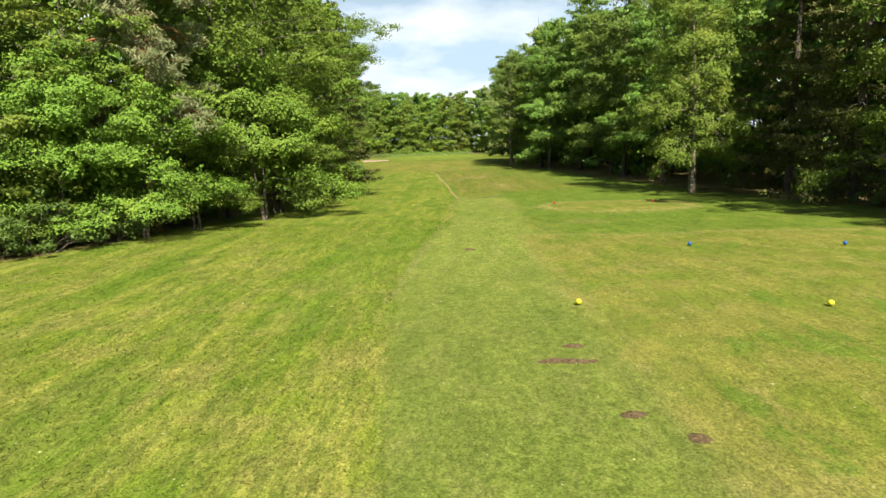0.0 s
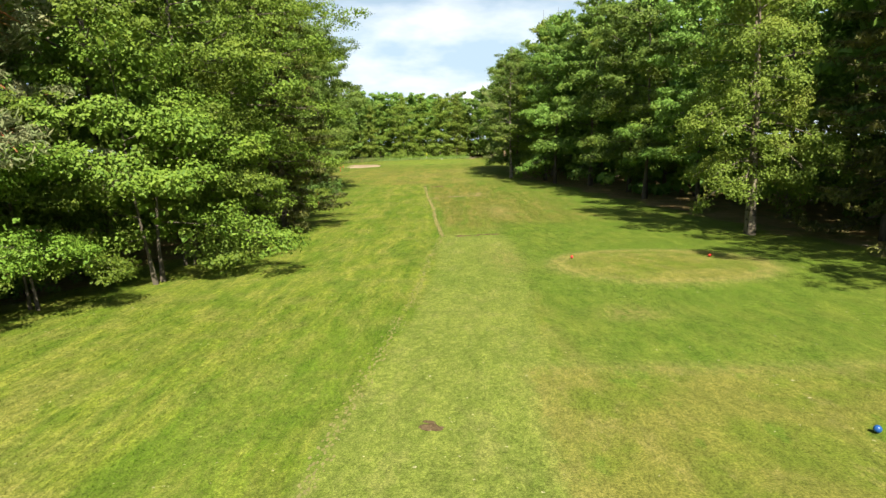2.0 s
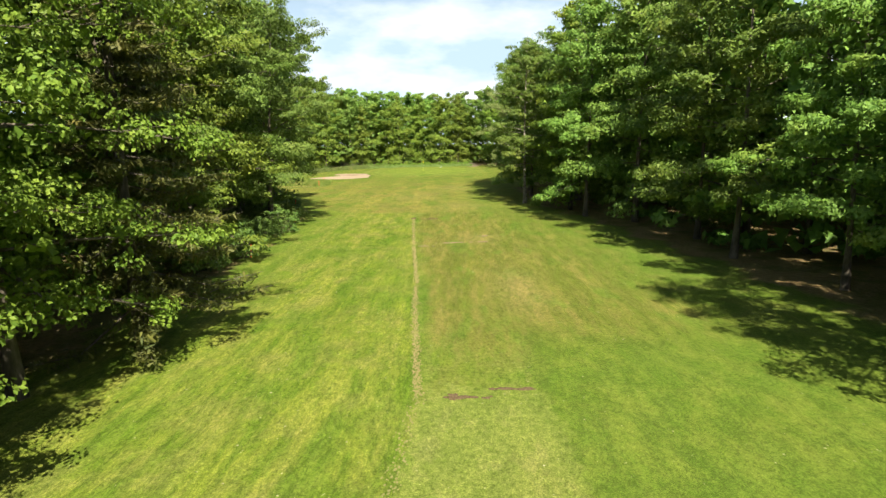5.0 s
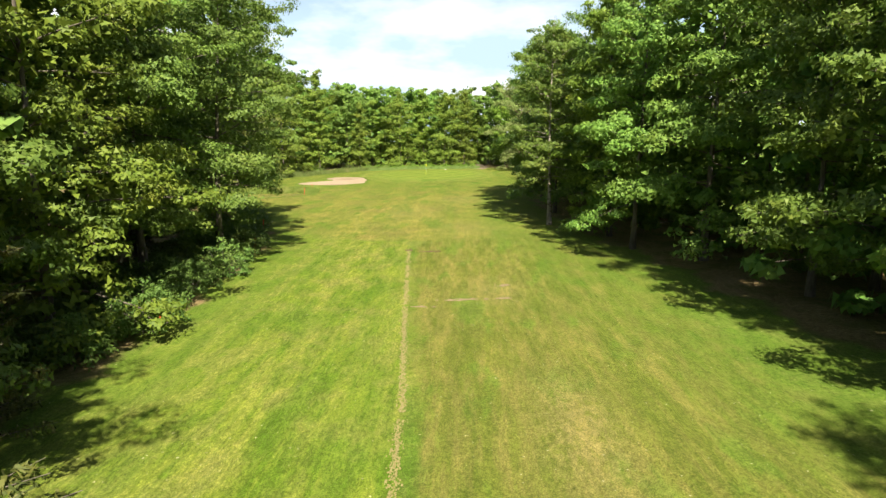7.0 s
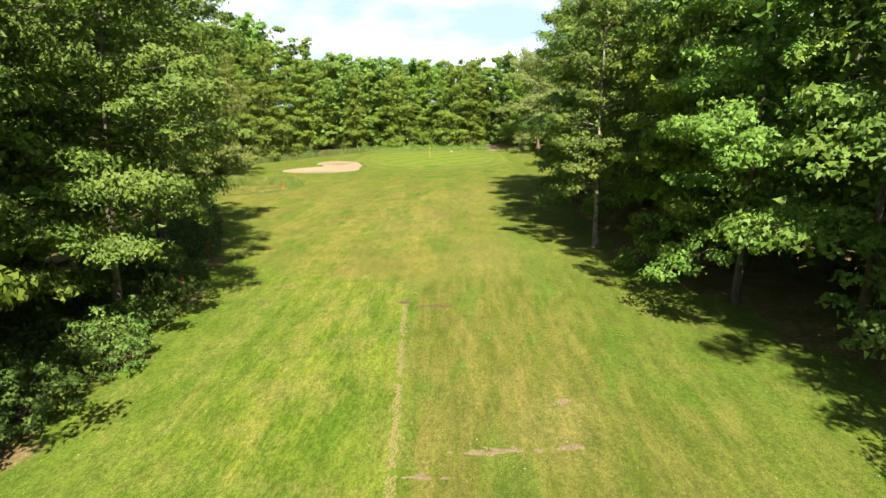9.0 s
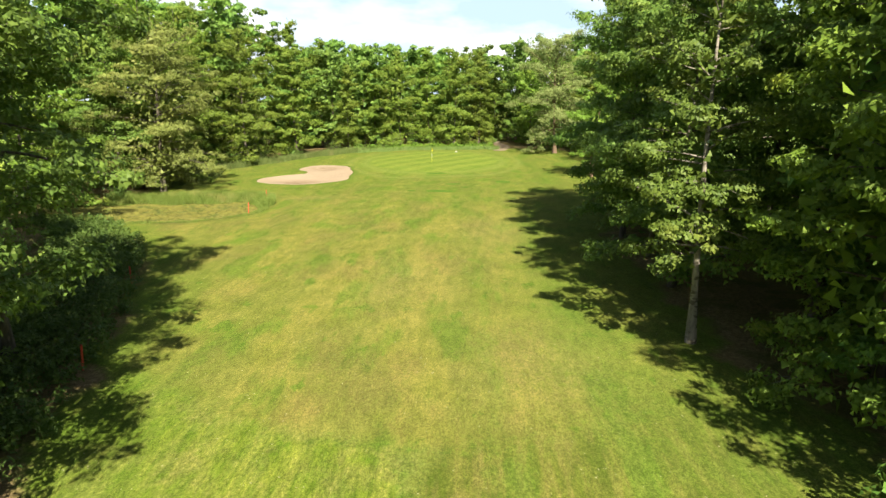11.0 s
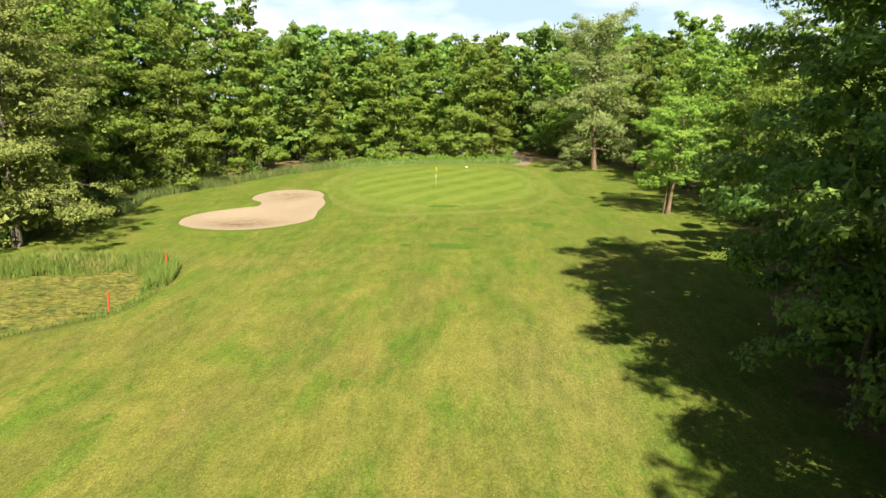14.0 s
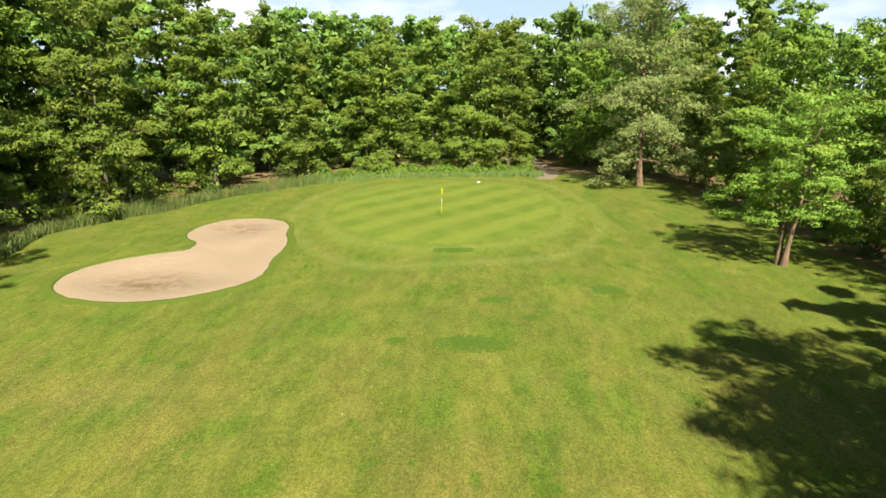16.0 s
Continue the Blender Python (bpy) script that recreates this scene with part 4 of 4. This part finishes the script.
near_bank = scatter(160000, (-34, -15, 112, 123), lambda x, y: (pond_sdf(x, y) > -0.8 - 0.3 * np.sin(x * 2.3)) & (pond_sdf(x, y) < 0.5 + 0.3 * np.sin(x * 1.7)) & (y < 122.5))
blades("bank_grass", near_bank[:7000], 0.06, 0.26, 0.014, BANK_M, 10, "short rank grass on the pond's mown side", "grass")
back = scatter(60000, (-20, 6, 172, 184), lambda x, y: np.abs(y - verge_y(x) - 0.8) < 1.1 + 0.3 * np.sin(x * 1.7))
blades("verge_grass", back[:9000], 0.25, 0.75, 0.025, REED_M, 9, "rank green grass behind the putting green", "grass")


def nettle_row(name, seed, count, spots_x, label):
    """A low bed of leafy stems behind the putting green."""
    rng = np.random.default_rng(seed)
    x = spots_x[0] + (spots_x[1] - spots_x[0]) * rng.random(count)
    y = verge_y(x) + 0.9 + 3.0 * rng.random(count)
    top = (0.30 + 0.70 * rng.random(count)) * (0.7 + 0.5 * np.sin(x * 0.9) ** 2)
    c = np.stack([x, y, height(x, y) + top * 0.6], 1)
    v, f = leaf_mesh(rng, c, np.stack([0.3 + 0 * x, 0.3 + 0 * x, top * 0.55], 1), 26, 0.20, 0.7, 0.5, True)
    return tagged(link_mesh(name, v, f, LEAF_HAZEL), label, "undergrowth", kind="stuff")


def nettle_bed(name, seed, count, spots_y, depth, label):
    """A low bed of leafy stems along the left wood's foot."""
    rng = np.random.default_rng(seed)
    y = spots_y[0] + (spots_y[1] - spots_y[0]) * rng.random(count)
    x = wood_left(y) + 0.3 - depth * rng.random(count) ** 0.8
    top = 0.35 + 0.75 * rng.random(count)
    c = np.stack([x, y, height(x, y) + top * 0.62], 1)
    sp = np.stack([0.22 + 0.10 * rng.random(count), 0.22 + 0.10 * rng.random(count), top * 0.5], 1)
    v, f = leaf_mesh(rng, c, sp, 28, 0.17, 0.7, 0.5, True)
    return tagged(link_mesh(name, v, f, LEAF_SHRUB), label, "undergrowth", kind="stuff")


nettle_row("nettles", 62, 900, (-19, 5.0), "bright green nettles and brambles behind the putting green")
nettle_bed("nettles", 61, 3800, (61, 115), 6.0, "dense bed of dark green nettles along the wood's foot")


# ---- bunker ----
def radial_outline(sdf, cx, cy, count, reach=14.0):
    out = []
    for k in range(count):
        a = 2 * math.pi * k / count
        lo, hi = 0.0, reach
        for _ in range(40):
            mid = (lo + hi) / 2
            if float(sdf(np.array(cx + mid * math.cos(a)), np.array(cy + mid * math.sin(a)))) < 0:
                lo = mid
            else:
                hi = mid
        out.append((cx + lo * math.cos(a), cy + lo * math.sin(a)))
    return out


def build_bunker():
    root = tagged(new("bunker"), "sand bunker of pale beige sand with a cut turf lip", "bunker")
    c = (-18.0, 147.3)
    rim = radial_outline(bunker_sdf, c[0], c[1], 120)
    rings = [0.0, 0.12, 0.25, 0.4, 0.55, 0.68, 0.8, 0.88, 0.94, 0.98, 1.0, 1.012]
    vs, fs = [], []
    for f in rings:
        for x, y in rim:
            px, py = c[0] + (x - c[0]) * f, c[1] + (y - c[1]) * f
            d = float(bunker_sdf(np.array(px), np.array(py)))
            z = float(base_height(np.array(px), np.array(py))) - 0.01 - 0.30 * float(step(-0.2, -3.0, np.array(d)))
            vs.append((px, py, z + 0.03 * noise.noise(Vector((px * 0.8, py * 0.8, 0)))))
    k = len(rim)
    for r in range(len(rings) - 1):
        for s in range(k):
            fs.append((r * k + s, r * k + (s + 1) % k, (r + 1) * k + (s + 1) % k, (r + 1) * k + s))
    m, n, l = material("bunker_sand")
    t = n.new("ShaderNodeNewGeometry")
    f1, f2, f3 = noise_node(n, l, t.outputs["Position"], 40, 4), noise_node(n, l, t.outputs["Position"], 1.3, 6, 0.65), noise_node(n, l, t.outputs["Position"], 3.5, 4, 0.6, (0.5, 2, 1))
    col = mixc(n, l, ramp(n, l, f1, 0.3, 0.7), (0.268, 0.208, 0.146), (0.352, 0.280, 0.202))
    wet = n.new("ShaderNodeAttribute")
    wet.attribute_name = "damp"
    col = mixc(n, l, mul(n, l, wet.outputs["Fac"], ramp(n, l, f2, 0.38, 0.58, 0.35, 1.0)), col, (0.150, 0.104, 0.062))
    col = mixc(n, l, mul(n, l, ramp(n, l, f3, 0.55, 0.7), 0.3), col, (0.19, 0.14, 0.085))
    finish(n, l, col, 0.95, mul(n, l, f3, f2, "ADD"), 0.7, 0.06, 0.1)
    sand = link_mesh("sand", vs, fs, m, root, True)
    sx, sy = np.array(vs)[:, 0], np.array(vs)[:, 1]
    damp = np.exp(-((sx + 19.6) / 2.6) ** 2 - ((sy - 140.6) / 1.5) ** 2) + 0.7 * np.exp(-((sx + 19.2) / 2.2) ** 2 - ((sy - 153.6) / 2.0) ** 2)
    sand.data.attributes.new("damp", "FLOAT", "POINT").data.foreach_set("value", damp.astype(np.float32))
    # turf lip
    vs, fs = [], []
    for s, (x, y) in enumerate(rim):
        x0, y0 = rim[s - 1]
        x1, y1 = rim[(s + 1) % k]
        tx, ty = x1 - x0, y1 - y0
        L = math.hypot(tx, ty)
        ox, oy = ty / L, -tx / L
        z = float(base_height(np.array(x), np.array(y)))
        jig = 0.09 * noise.noise(Vector((x * 2.5, y * 2.5, 3)))
        for o, dz in ((-0.06 + jig, -0.24), (-0.07 + jig, 0.00), (0.0 + jig, 0.065), (0.16, 0.05), (0.55, -0.015)):
            vs.append((x + ox * o, y + oy * o, z + dz))
    for s in range(k):
        for r in range(4):
            a, b = s * 5 + r, ((s + 1) % k) * 5 + r
            fs.append((a, b, b + 1, a + 1))
    m2, n, l = material("lip_turf")
    t = n.new("ShaderNodeNewGeometry")
    f = noise_node(n, l, t.outputs["Position"], 14, 5, 0.7)
    finish(n, l, mixc(n, l, ramp(n, l, f, 0.3, 0.7), (0.070, 0.112, 0.014), (0.120, 0.160, 0.025)), 0.9, f, 0.8, 0.06, 0.1)
    link_mesh("turf_lip", vs, fs, m2, root, True, "cut green turf lip")
    return root


build_bunker()


# ---- pond ----
def build_pond():
    vs, fs = [], []
    c = (-25.5, 122.0)
    rim = radial_outline(lambda x, y: pond_sdf(x, y) - 0.25, c[0], c[1], 72)
    zc = float(base_height(np.array(c[0]), np.array(c[1]))) - 0.34
    vs.append((*c, zc))
    for x, y in rim:
        vs.append((x, y, zc))
    fs = [(0, 1 + s, 1 + (s + 1) % 72) for s in range(72)]
    m, n, l = material("weedy_water")
    t = n.new("ShaderNodeNewGeometry")
    a, b = noise_node(n, l, t.outputs["Position"], 2.2, 6, 0.65), noise_node(n, l, t.outputs["Position"], 14, 4, 0.6)
    weed = mixc(n, l, ramp(n, l, b, 0.3, 0.7), (0.120, 0.118, 0.022), (0.215, 0.196, 0.046))
    speck = noise_node(n, l, t.outputs["Position"], 3.4, 8, 0.78, (0.8, 1.6, 1))
    mat_ = noise_node(n, l, t.outputs["Position"], 0.7, 7, 0.7, (1, 0.6, 1))
    weed = mixc(n, l, ramp(n, l, mat_, 0.48, 0.62), weed, (0.098, 0.118, 0.024))
    weed = mixc(n, l, mul(n, l, ramp(n, l, a, 0.54, 0.66), 0.7), weed, (0.19, 0.17, 0.06))
    col = mixc(n, l, ramp(n, l, a, 0.30, 0.40), (0.035, 0.042, 0.014), weed)
    bs = finish(n, l, mixc(n, l, 1.0, col, mixc(n, l, ramp(n, l, speck, 0.42, 0.60), (0.45, 0.50, 0.40), (1.45, 1.45, 1.25)), "MULTIPLY"), 0.7, mul(n, l, a, speck, "ADD"), 0.9, 0.10)
    l.new(ramp(n, l, a, 0.36, 0.48, 0.25, 0.9), bs.inputs["Roughness"])
    ob = link_mesh("water", vs, fs, m)
    tagged(ob, "still pond covered in brownish green duckweed", "pond", kind="structure")


build_pond()


# ---- markers, stakes, flag ----
def paint(name, colour, rough=0.4):
    m, n, l = material(name)
    t = n.new("ShaderNodeTexCoord")
    f = noise_node(n, l, t.outputs["Object"], 30, 4)
    dull = tuple(v * 0.72 for v in colour)
    finish(n, l, mixc(n, l, ramp(n, l, f, 0.35, 0.7), dull, colour), rough, f, 0.1, 0.002, 0.5)
    return m


YELLOW, BLUE, RED = paint("yellow_paint", (0.62, 0.60, 0.03)), paint("blue_paint", (0.02, 0.10, 0.35), 0.3), paint("red_paint", (0.55, 0.035, 0.02), 0.4)
STAKE = paint("red_stake_paint", (0.62, 0.07, 0.03), 0.6)
IRON = paint("dark_iron", (0.05, 0.05, 0.05), 0.6)
WHITE = paint("white_paint", (0.78, 0.78, 0.74), 0.5)


def tee_marker(x, y, mat, colour, group):
    root = tagged(new("tee_marker"), f"{colour} ball tee marker on a short spike in the turf", "tee marker", group)
    z = ground_z(x, y)
    root.matrix_basis = pose(x, y, z)
    bm = bmesh.new()
    bmesh.ops.create_uvsphere(bm, u_segments=20, v_segments=12, radius=0.062)
    for v in bm.verts:
        v.co.z = v.co.z * (0.94 if v.co.z < 0 else 1.0) + 0.075
    part("ball", bm, mat, root)
    bm = bmesh.new()
    bmesh.ops.create_cone(bm, cap_ends=True, segments=10, radius1=0.010, radius2=0.016, depth=0.12)
    bmesh.ops.translate(bm, verts=bm.verts, vec=(0, 0, 0.0))
    part("spike", bm, IRON, root, "dark metal spike")
    return root


for x, y in ((3.05, 15.0), (7.93, 14.83)):
    tee_marker(x, y, YELLOW, "yellow", "yellow tee markers")
for x, y in ((7.9, 22.0), (12.16, 21.17)):
    tee_marker(x, y, BLUE, "blue", "blue tee markers")
for x, y in ((6.15, 37.1), (11.62, 37.2)):
    tee_marker(x, y, RED, "red", "red tee markers")


def stake(x, y, lean=0.0, h=1.0):
    root = tagged(new("hazard_stake"), "red-painted wooden hazard stake in the grass", "stake", "red hazard stakes")
    root.matrix_basis = pose(x, y, ground_z(x, y) - 0.05, lean * 0.6, lean, 20 * lean)
    bm = bmesh.new()
    bmesh.ops.create_cube(bm, size=1)
    for v in bm.verts:
        v.co.x *= 0.075
        v.co.y *= 0.05
        v.co.z = (v.co.z + 0.5) * h
    bmesh.ops.bevel(bm, geom=bm.edges[:], offset=0.008, segments=2, affect="EDGES")
    part("post", bm, STAKE, root, smooth=False)
    bm = bmesh.new()
    bmesh.ops.create_cone(bm, cap_ends=True, segments=4, radius1=0.05, radius2=0.004, depth=0.06)
    bmesh.ops.rotate(bm, verts=bm.verts, cent=(0, 0, 0), matrix=Matrix.Rotation(radians(45), 3, "Z"))
    for v in bm.verts:
        v.co.y *= 0.66
        v.co.z += h + 0.026
    part("tip", bm, STAKE, root, smooth=False)


for x, y, lean in ((-10.3, 65.8, 3), (-11.5, 80.8, -3), (-12.1, 82.8, 2), (-13.9, 90.0, 3), (-17.6, 100.2, -2), (-18.1, 119.6, -4), (-18.9, 126.9, -3)):
    stake(x, y, lean)


def flagstick(x, y):
    root = tagged(new("flagstick"), "yellow and white flagstick with a limp yellow flag in the hole", "flagstick")
    root.matrix_basis = pose(x, y, ground_z(x, y))
    for a, b, mat, nm in ((-0.10, 0.75, YELLOW, "lower_pole"), (0.75, 1.35, WHITE, "middle_pole"), (1.35, 2.13, YELLOW, "upper_pole")):
        bm = bmesh.new()
        bmesh.ops.create_cone(bm, cap_ends=True, segments=10, radius1=0.019, radius2=0.017, depth=b - a)
        bmesh.ops.translate(bm, verts=bm.verts, vec=(0, 0, (a + b) / 2))
        part(nm, bm, mat, root)
    # flag hanging in folds
    bm = bmesh.new()
    grid = {}
    for i in range(11):
        for j in range(9):
            u, v = i / 10, j / 8
            grid[i, j] = bm.verts.new((0.02 + 0.12 * u, 0.05 * math.sin(u * 9 + v * 1.2) * u, 2.10 - 0.38 * v - 0.20 * u * u))
    for i in range(10):
        for j in range(8):
            bm.faces.new((grid[i, j], grid[i + 1, j], grid[i + 1, j + 1], grid[i, j + 1]))
    bmesh.ops.solidify(bm, geom=bm.faces[:], thickness=0.004)
    part("flag", bm, YELLOW, root, "limp yellow cloth flag")
    bm = bmesh.new()
    bmesh.ops.create_circle(bm, cap_ends=True, segments=20, radius=0.054)
    bmesh.ops.translate(bm, verts=bm.verts, vec=(0, 0, 0.006))
    part("cup", bm, IRON, root, "dark hole cup")


flagstick(-4.7, 156.6)


# ---- worn ground ----
def soil_material(name, a, b):
    m, n, l = material(name)
    t = n.new("ShaderNodeNewGeometry")
    f, g = noise_node(n, l, t.outputs["Position"], 18, 5, 0.7), noise_node(n, l, t.outputs["Position"], 60, 3)
    finish(n, l, mixc(n, l, ramp(n, l, f, 0.35, 0.65), a, b), 0.95, mul(n, l, f, g, "ADD"), 0.8, 0.03, 0.1)
    return m


SOIL = soil_material("bare_soil", (0.070, 0.050, 0.027), (0.140, 0.104, 0.060))
PALE_SOIL = soil_material("dry_soil", (0.15, 0.118, 0.066), (0.25, 0.20, 0.125))
FAINT = soil_material("faint_thatch", (0.180, 0.178, 0.062), (0.250, 0.238, 0.098))
DRY = soil_material("dry_thatch", (0.20, 0.175, 0.068), (0.29, 0.25, 0.115))
LUSH_TURF = soil_material("lush_turf", (0.052, 0.098, 0.012), (0.080, 0.132, 0.020))


def patch(name, x, y, rx, ry, mat, label, seed, holes=0.45, turn=0.0):
    """A ragged low patch of small flakes and a broken middle lying on the turf."""
    rng = np.random.default_rng(seed)
    vs, fs = [], []
    count = int(90 + 900 * rx * ry)
    c0, s0 = math.cos(radians(turn)), math.sin(radians(turn))
    for k in range(count):
        a, q = rng.random() * 6.283, rng.random() ** 0.62
        u, v = rx * q * math.cos(a), ry * q * math.sin(a)
        if noise.noise(Vector((u * 3 + seed, v * 6, 0))) < -holes + 0.5 * q:
            continue
        px_, py_ = x + u * c0 - v * s0, y + u * s0 + v * c0
        r = (0.025 + 0.05 * rng.random()) * (1.25 - q * 0.7)
        o = len(vs)
        z = ground_z(px_, py_)
        vs.append((px_, py_, z + 0.022 + 0.012 * rng.random()))
        sides = 7
        for j in range(sides):
            t = 6.283 * j / sides
            rr = r * (0.7 + 0.6 * rng.random())
            ex, ey = px_ + rr * math.cos(t) * 1.5, py_ + rr * math.sin(t)
            vs.append((ex, ey, ground_z(ex, ey) + 0.004))
        fs += [(o, o + 1 + j, o + 1 + (j + 1) % sides) for j in range(sides)]
    ob = link_mesh(name, vs, fs, mat)
    return tagged(ob, label, "ground patch", kind="stuff")


for k, (x, y, rx, ry) in enumerate([(2.22, 11.88, 0.52, 0.17), (2.48, 12.57, 0.17, 0.10), (2.72, 9.96, 0.27, 0.15), (3.21, 9.39, 0.15, 0.11),
                                    (1.95, 45.4, 0.85, 0.22), (3.3, 46.0, 0.8, 0.15), (-0.35, 81.8, 0.75, 0.28), (-1.75, 82.3, 0.25, 0.3),
                                    (1.7, 70.4, 1.3, 0.22), (3.7, 70.6, 0.5, 0.2), (0.0, 69.2, 0.55, 0.2), (3.75, 73.2, 0.45, 0.25)]):
    patch("soil_patch", x, y, rx, ry, PALE_SOIL if 60 < y < 80 else SOIL, "bare brown soil showing through the turf", 300 + k, 0.25)
patch("soil_patch", 0.95, 22.4, 0.45, 0.25, SOIL, "bare brown soil showing through the turf", 340, 0.1)
for k, (x, y, rx, ry) in enumerate([(-2.6, 132.7, 1.5, 0.95), (-1.4, 137.9, 0.9, 0.5), (-5.6, 132.8, 0.4, 0.35), (0.0, 135.6, 0.35, 0.4), (-3.6, 147.0, 1.4, 0.6), (4.2, 139.5, 0.9, 0.7)]):
    patch("lush_patch", x, y, rx, ry, LUSH_TURF, "darker green patch of lush turf", 400 + k, 0.7)


def seam(points, width, mat, seed, label, gap=0.012):
    """A thin line of dry grass along a closed trench, of small overlapping flakes."""
    rng = np.random.default_rng(seed)
    vs, fs = [], []
    for (x0, y0), (x1, y1) in zip(points, points[1:]):
        steps = int(math.hypot(x1 - x0, y1 - y0) / gap)
        for k in range(steps):
            t = (k + rng.random()) / steps
            if noise.noise(Vector((0, (y0 + (y1 - y0) * t) * 0.8, seed))) < -0.38:
                continue
            cx, cy = x0 + (x1 - x0) * t + rng.normal() * width * 0.36, y0 + (y1 - y0) * t
            r = 0.012 + 0.022 * rng.random()
            o = len(vs)
            vs.append((cx, cy, ground_z(cx, cy) + 0.012))
            for j in range(6):
                a = 1.047 * j
                ex, ey = cx + r * math.cos(a) * (0.6 + 0.6 * rng.random()), cy + 1.9 * r * math.sin(a) * (0.6 + 0.6 * rng.random())
                vs.append((ex, ey, ground_z(ex, ey) + 0.005))
            fs += [(o, o + 1 + j, o + 1 + (j + 1) % 6) for j in range(6)]
    ob = link_mesh("dry_seam", vs, fs, mat)
    return tagged(ob, label, "turf seam", kind="stuff")


seam([(-1.73, 82.1), (-0.9, 70), (-0.02, 59.0), (0.15, 55), (0.5, 50), (0.85, 45.5)], 0.20, DRY, 1, "straw-coloured seam in the turf over a filled trench")
seam([(-0.95, 14.5), (-0.75, 18.0), (-0.35, 24.0), (0.25, 31.5), (0.5, 40.0), (0.85, 45.5)], 0.25, FAINT, 2, "faint straw-coloured seam in the turf past the tees", 0.036)


# ---- short grass near the tees ----
def turf_blades():
    """Blades near the start: long and leaning in the rough, short on the cut turf."""
    rng = np.random.default_rng(77)
    spots = np.concatenate([scatter(60000, (-9, 10, 6, 14), lambda x, y: y > 0), scatter(80000, (-13, 14, 14, 32), lambda x, y: x > wood_left(y) + 0.3)])
    k = len(spots)
    a = rng.random(k) * 6.283
    cut_short = np.clip((spots[:, 0] - seam_x(spots[:, 1]) + 0.3) * 2, 0, 1)
    h = (0.022 + 0.030 * rng.random(k)) * (1 - 0.62 * cut_short)
    w = (0.007 + 0.008 * rng.random(k)) * (1 - 0.25 * cut_short)
    z = height(spots[:, 0], spots[:, 1])
    d = np.stack([np.cos(a), np.sin(a), 0 * a], 1)
    p0 = np.stack([spots[:, 0], spots[:, 1], z - 0.004], 1)
    run = h * (0.8 + 1.4 * rng.random(k))
    tip = p0 + np.stack([np.cos(a * 7) * run, np.sin(a * 7) * run, h], 1)
    v = np.stack([p0 - d * w[:, None], p0 + d * w[:, None], tip], 1).reshape(-1, 3)
    ob = link_mesh("grass", v, np.arange(3 * k).reshape(-1, 3), TURF)
    set_masks(ob.data, v[:, 0], v[:, 1])
    tagged(ob, "short mown grass blades on the tees and rough", "grass", kind="stuff")


turf_blades()


# ---- path behind the putting green ----
def build_path():
    m = soil_material("sandy_path", (0.17, 0.135, 0.095), (0.26, 0.21, 0.15))
    line = [(5.6, 176.5), (6.6, 179.5), (7.3, 183.0), (7.2, 187.5), (6.2, 193.0), (5.8, 200.0)]
    vs, fs = [], []
    dense = []
    for (x0, y0), (x1, y1) in zip(line, line[1:]):
        dense += [(x0 + (x1 - x0) * t, y0 + (y1 - y0) * t) for t in np.linspace(0, 1, 8)[:-1]]
    for k, (x, y) in enumerate(dense):
        w = 1.0 + 0.25 * noise.noise(Vector((0, y * 0.9, 2))) - (0.5 if k == 0 else 0)
        for o in (-1, -0.4, 0.4, 1):
            vs.append((x + o * w, y, ground_z(x + o * w, y) + (0.012 if abs(o) < 1 else 0.004)))
    for k in range(len(dense) - 1):
        fs += [(4 * k + j, 4 * k + j + 1, 4 * k + 5 + j, 4 * k + 4 + j) for j in range(3)]
    tagged(link_mesh("path", vs, fs, m, None, True), "sandy footpath leaving the putting green under the trees", "path", kind="structure")


build_path()


def white_block(x, y):
    root = tagged(new("sprinkler_box"), "small white painted box at the putting green's far edge", "box")
    root.matrix_basis = pose(x, y, ground_z(x, y), 0, 0, 12)
    bm = bmesh.new()
    bmesh.ops.create_cube(bm, size=1)
    for v in bm.verts:
        v.co = Vector((v.co.x * 0.30, v.co.y * 0.18, (v.co.z + 0.5) * 0.13 - 0.02))
    bmesh.ops.bevel(bm, geom=bm.edges[:], offset=0.02, segments=2, affect="EDGES")
    part("housing", bm, WHITE, root, smooth=False)
    bm = bmesh.new()
    bmesh.ops.create_cube(bm, size=1)
    for v in bm.verts:
        v.co = Vector((v.co.x * 0.32, v.co.y * 0.20, v.co.z * 0.02 + 0.118))
    bmesh.ops.bevel(bm, geom=bm.edges[:], offset=0.008, segments=2, affect="EDGES")
    part("lid", bm, WHITE, root, smooth=False)


white_block(-1.5, 173.6)
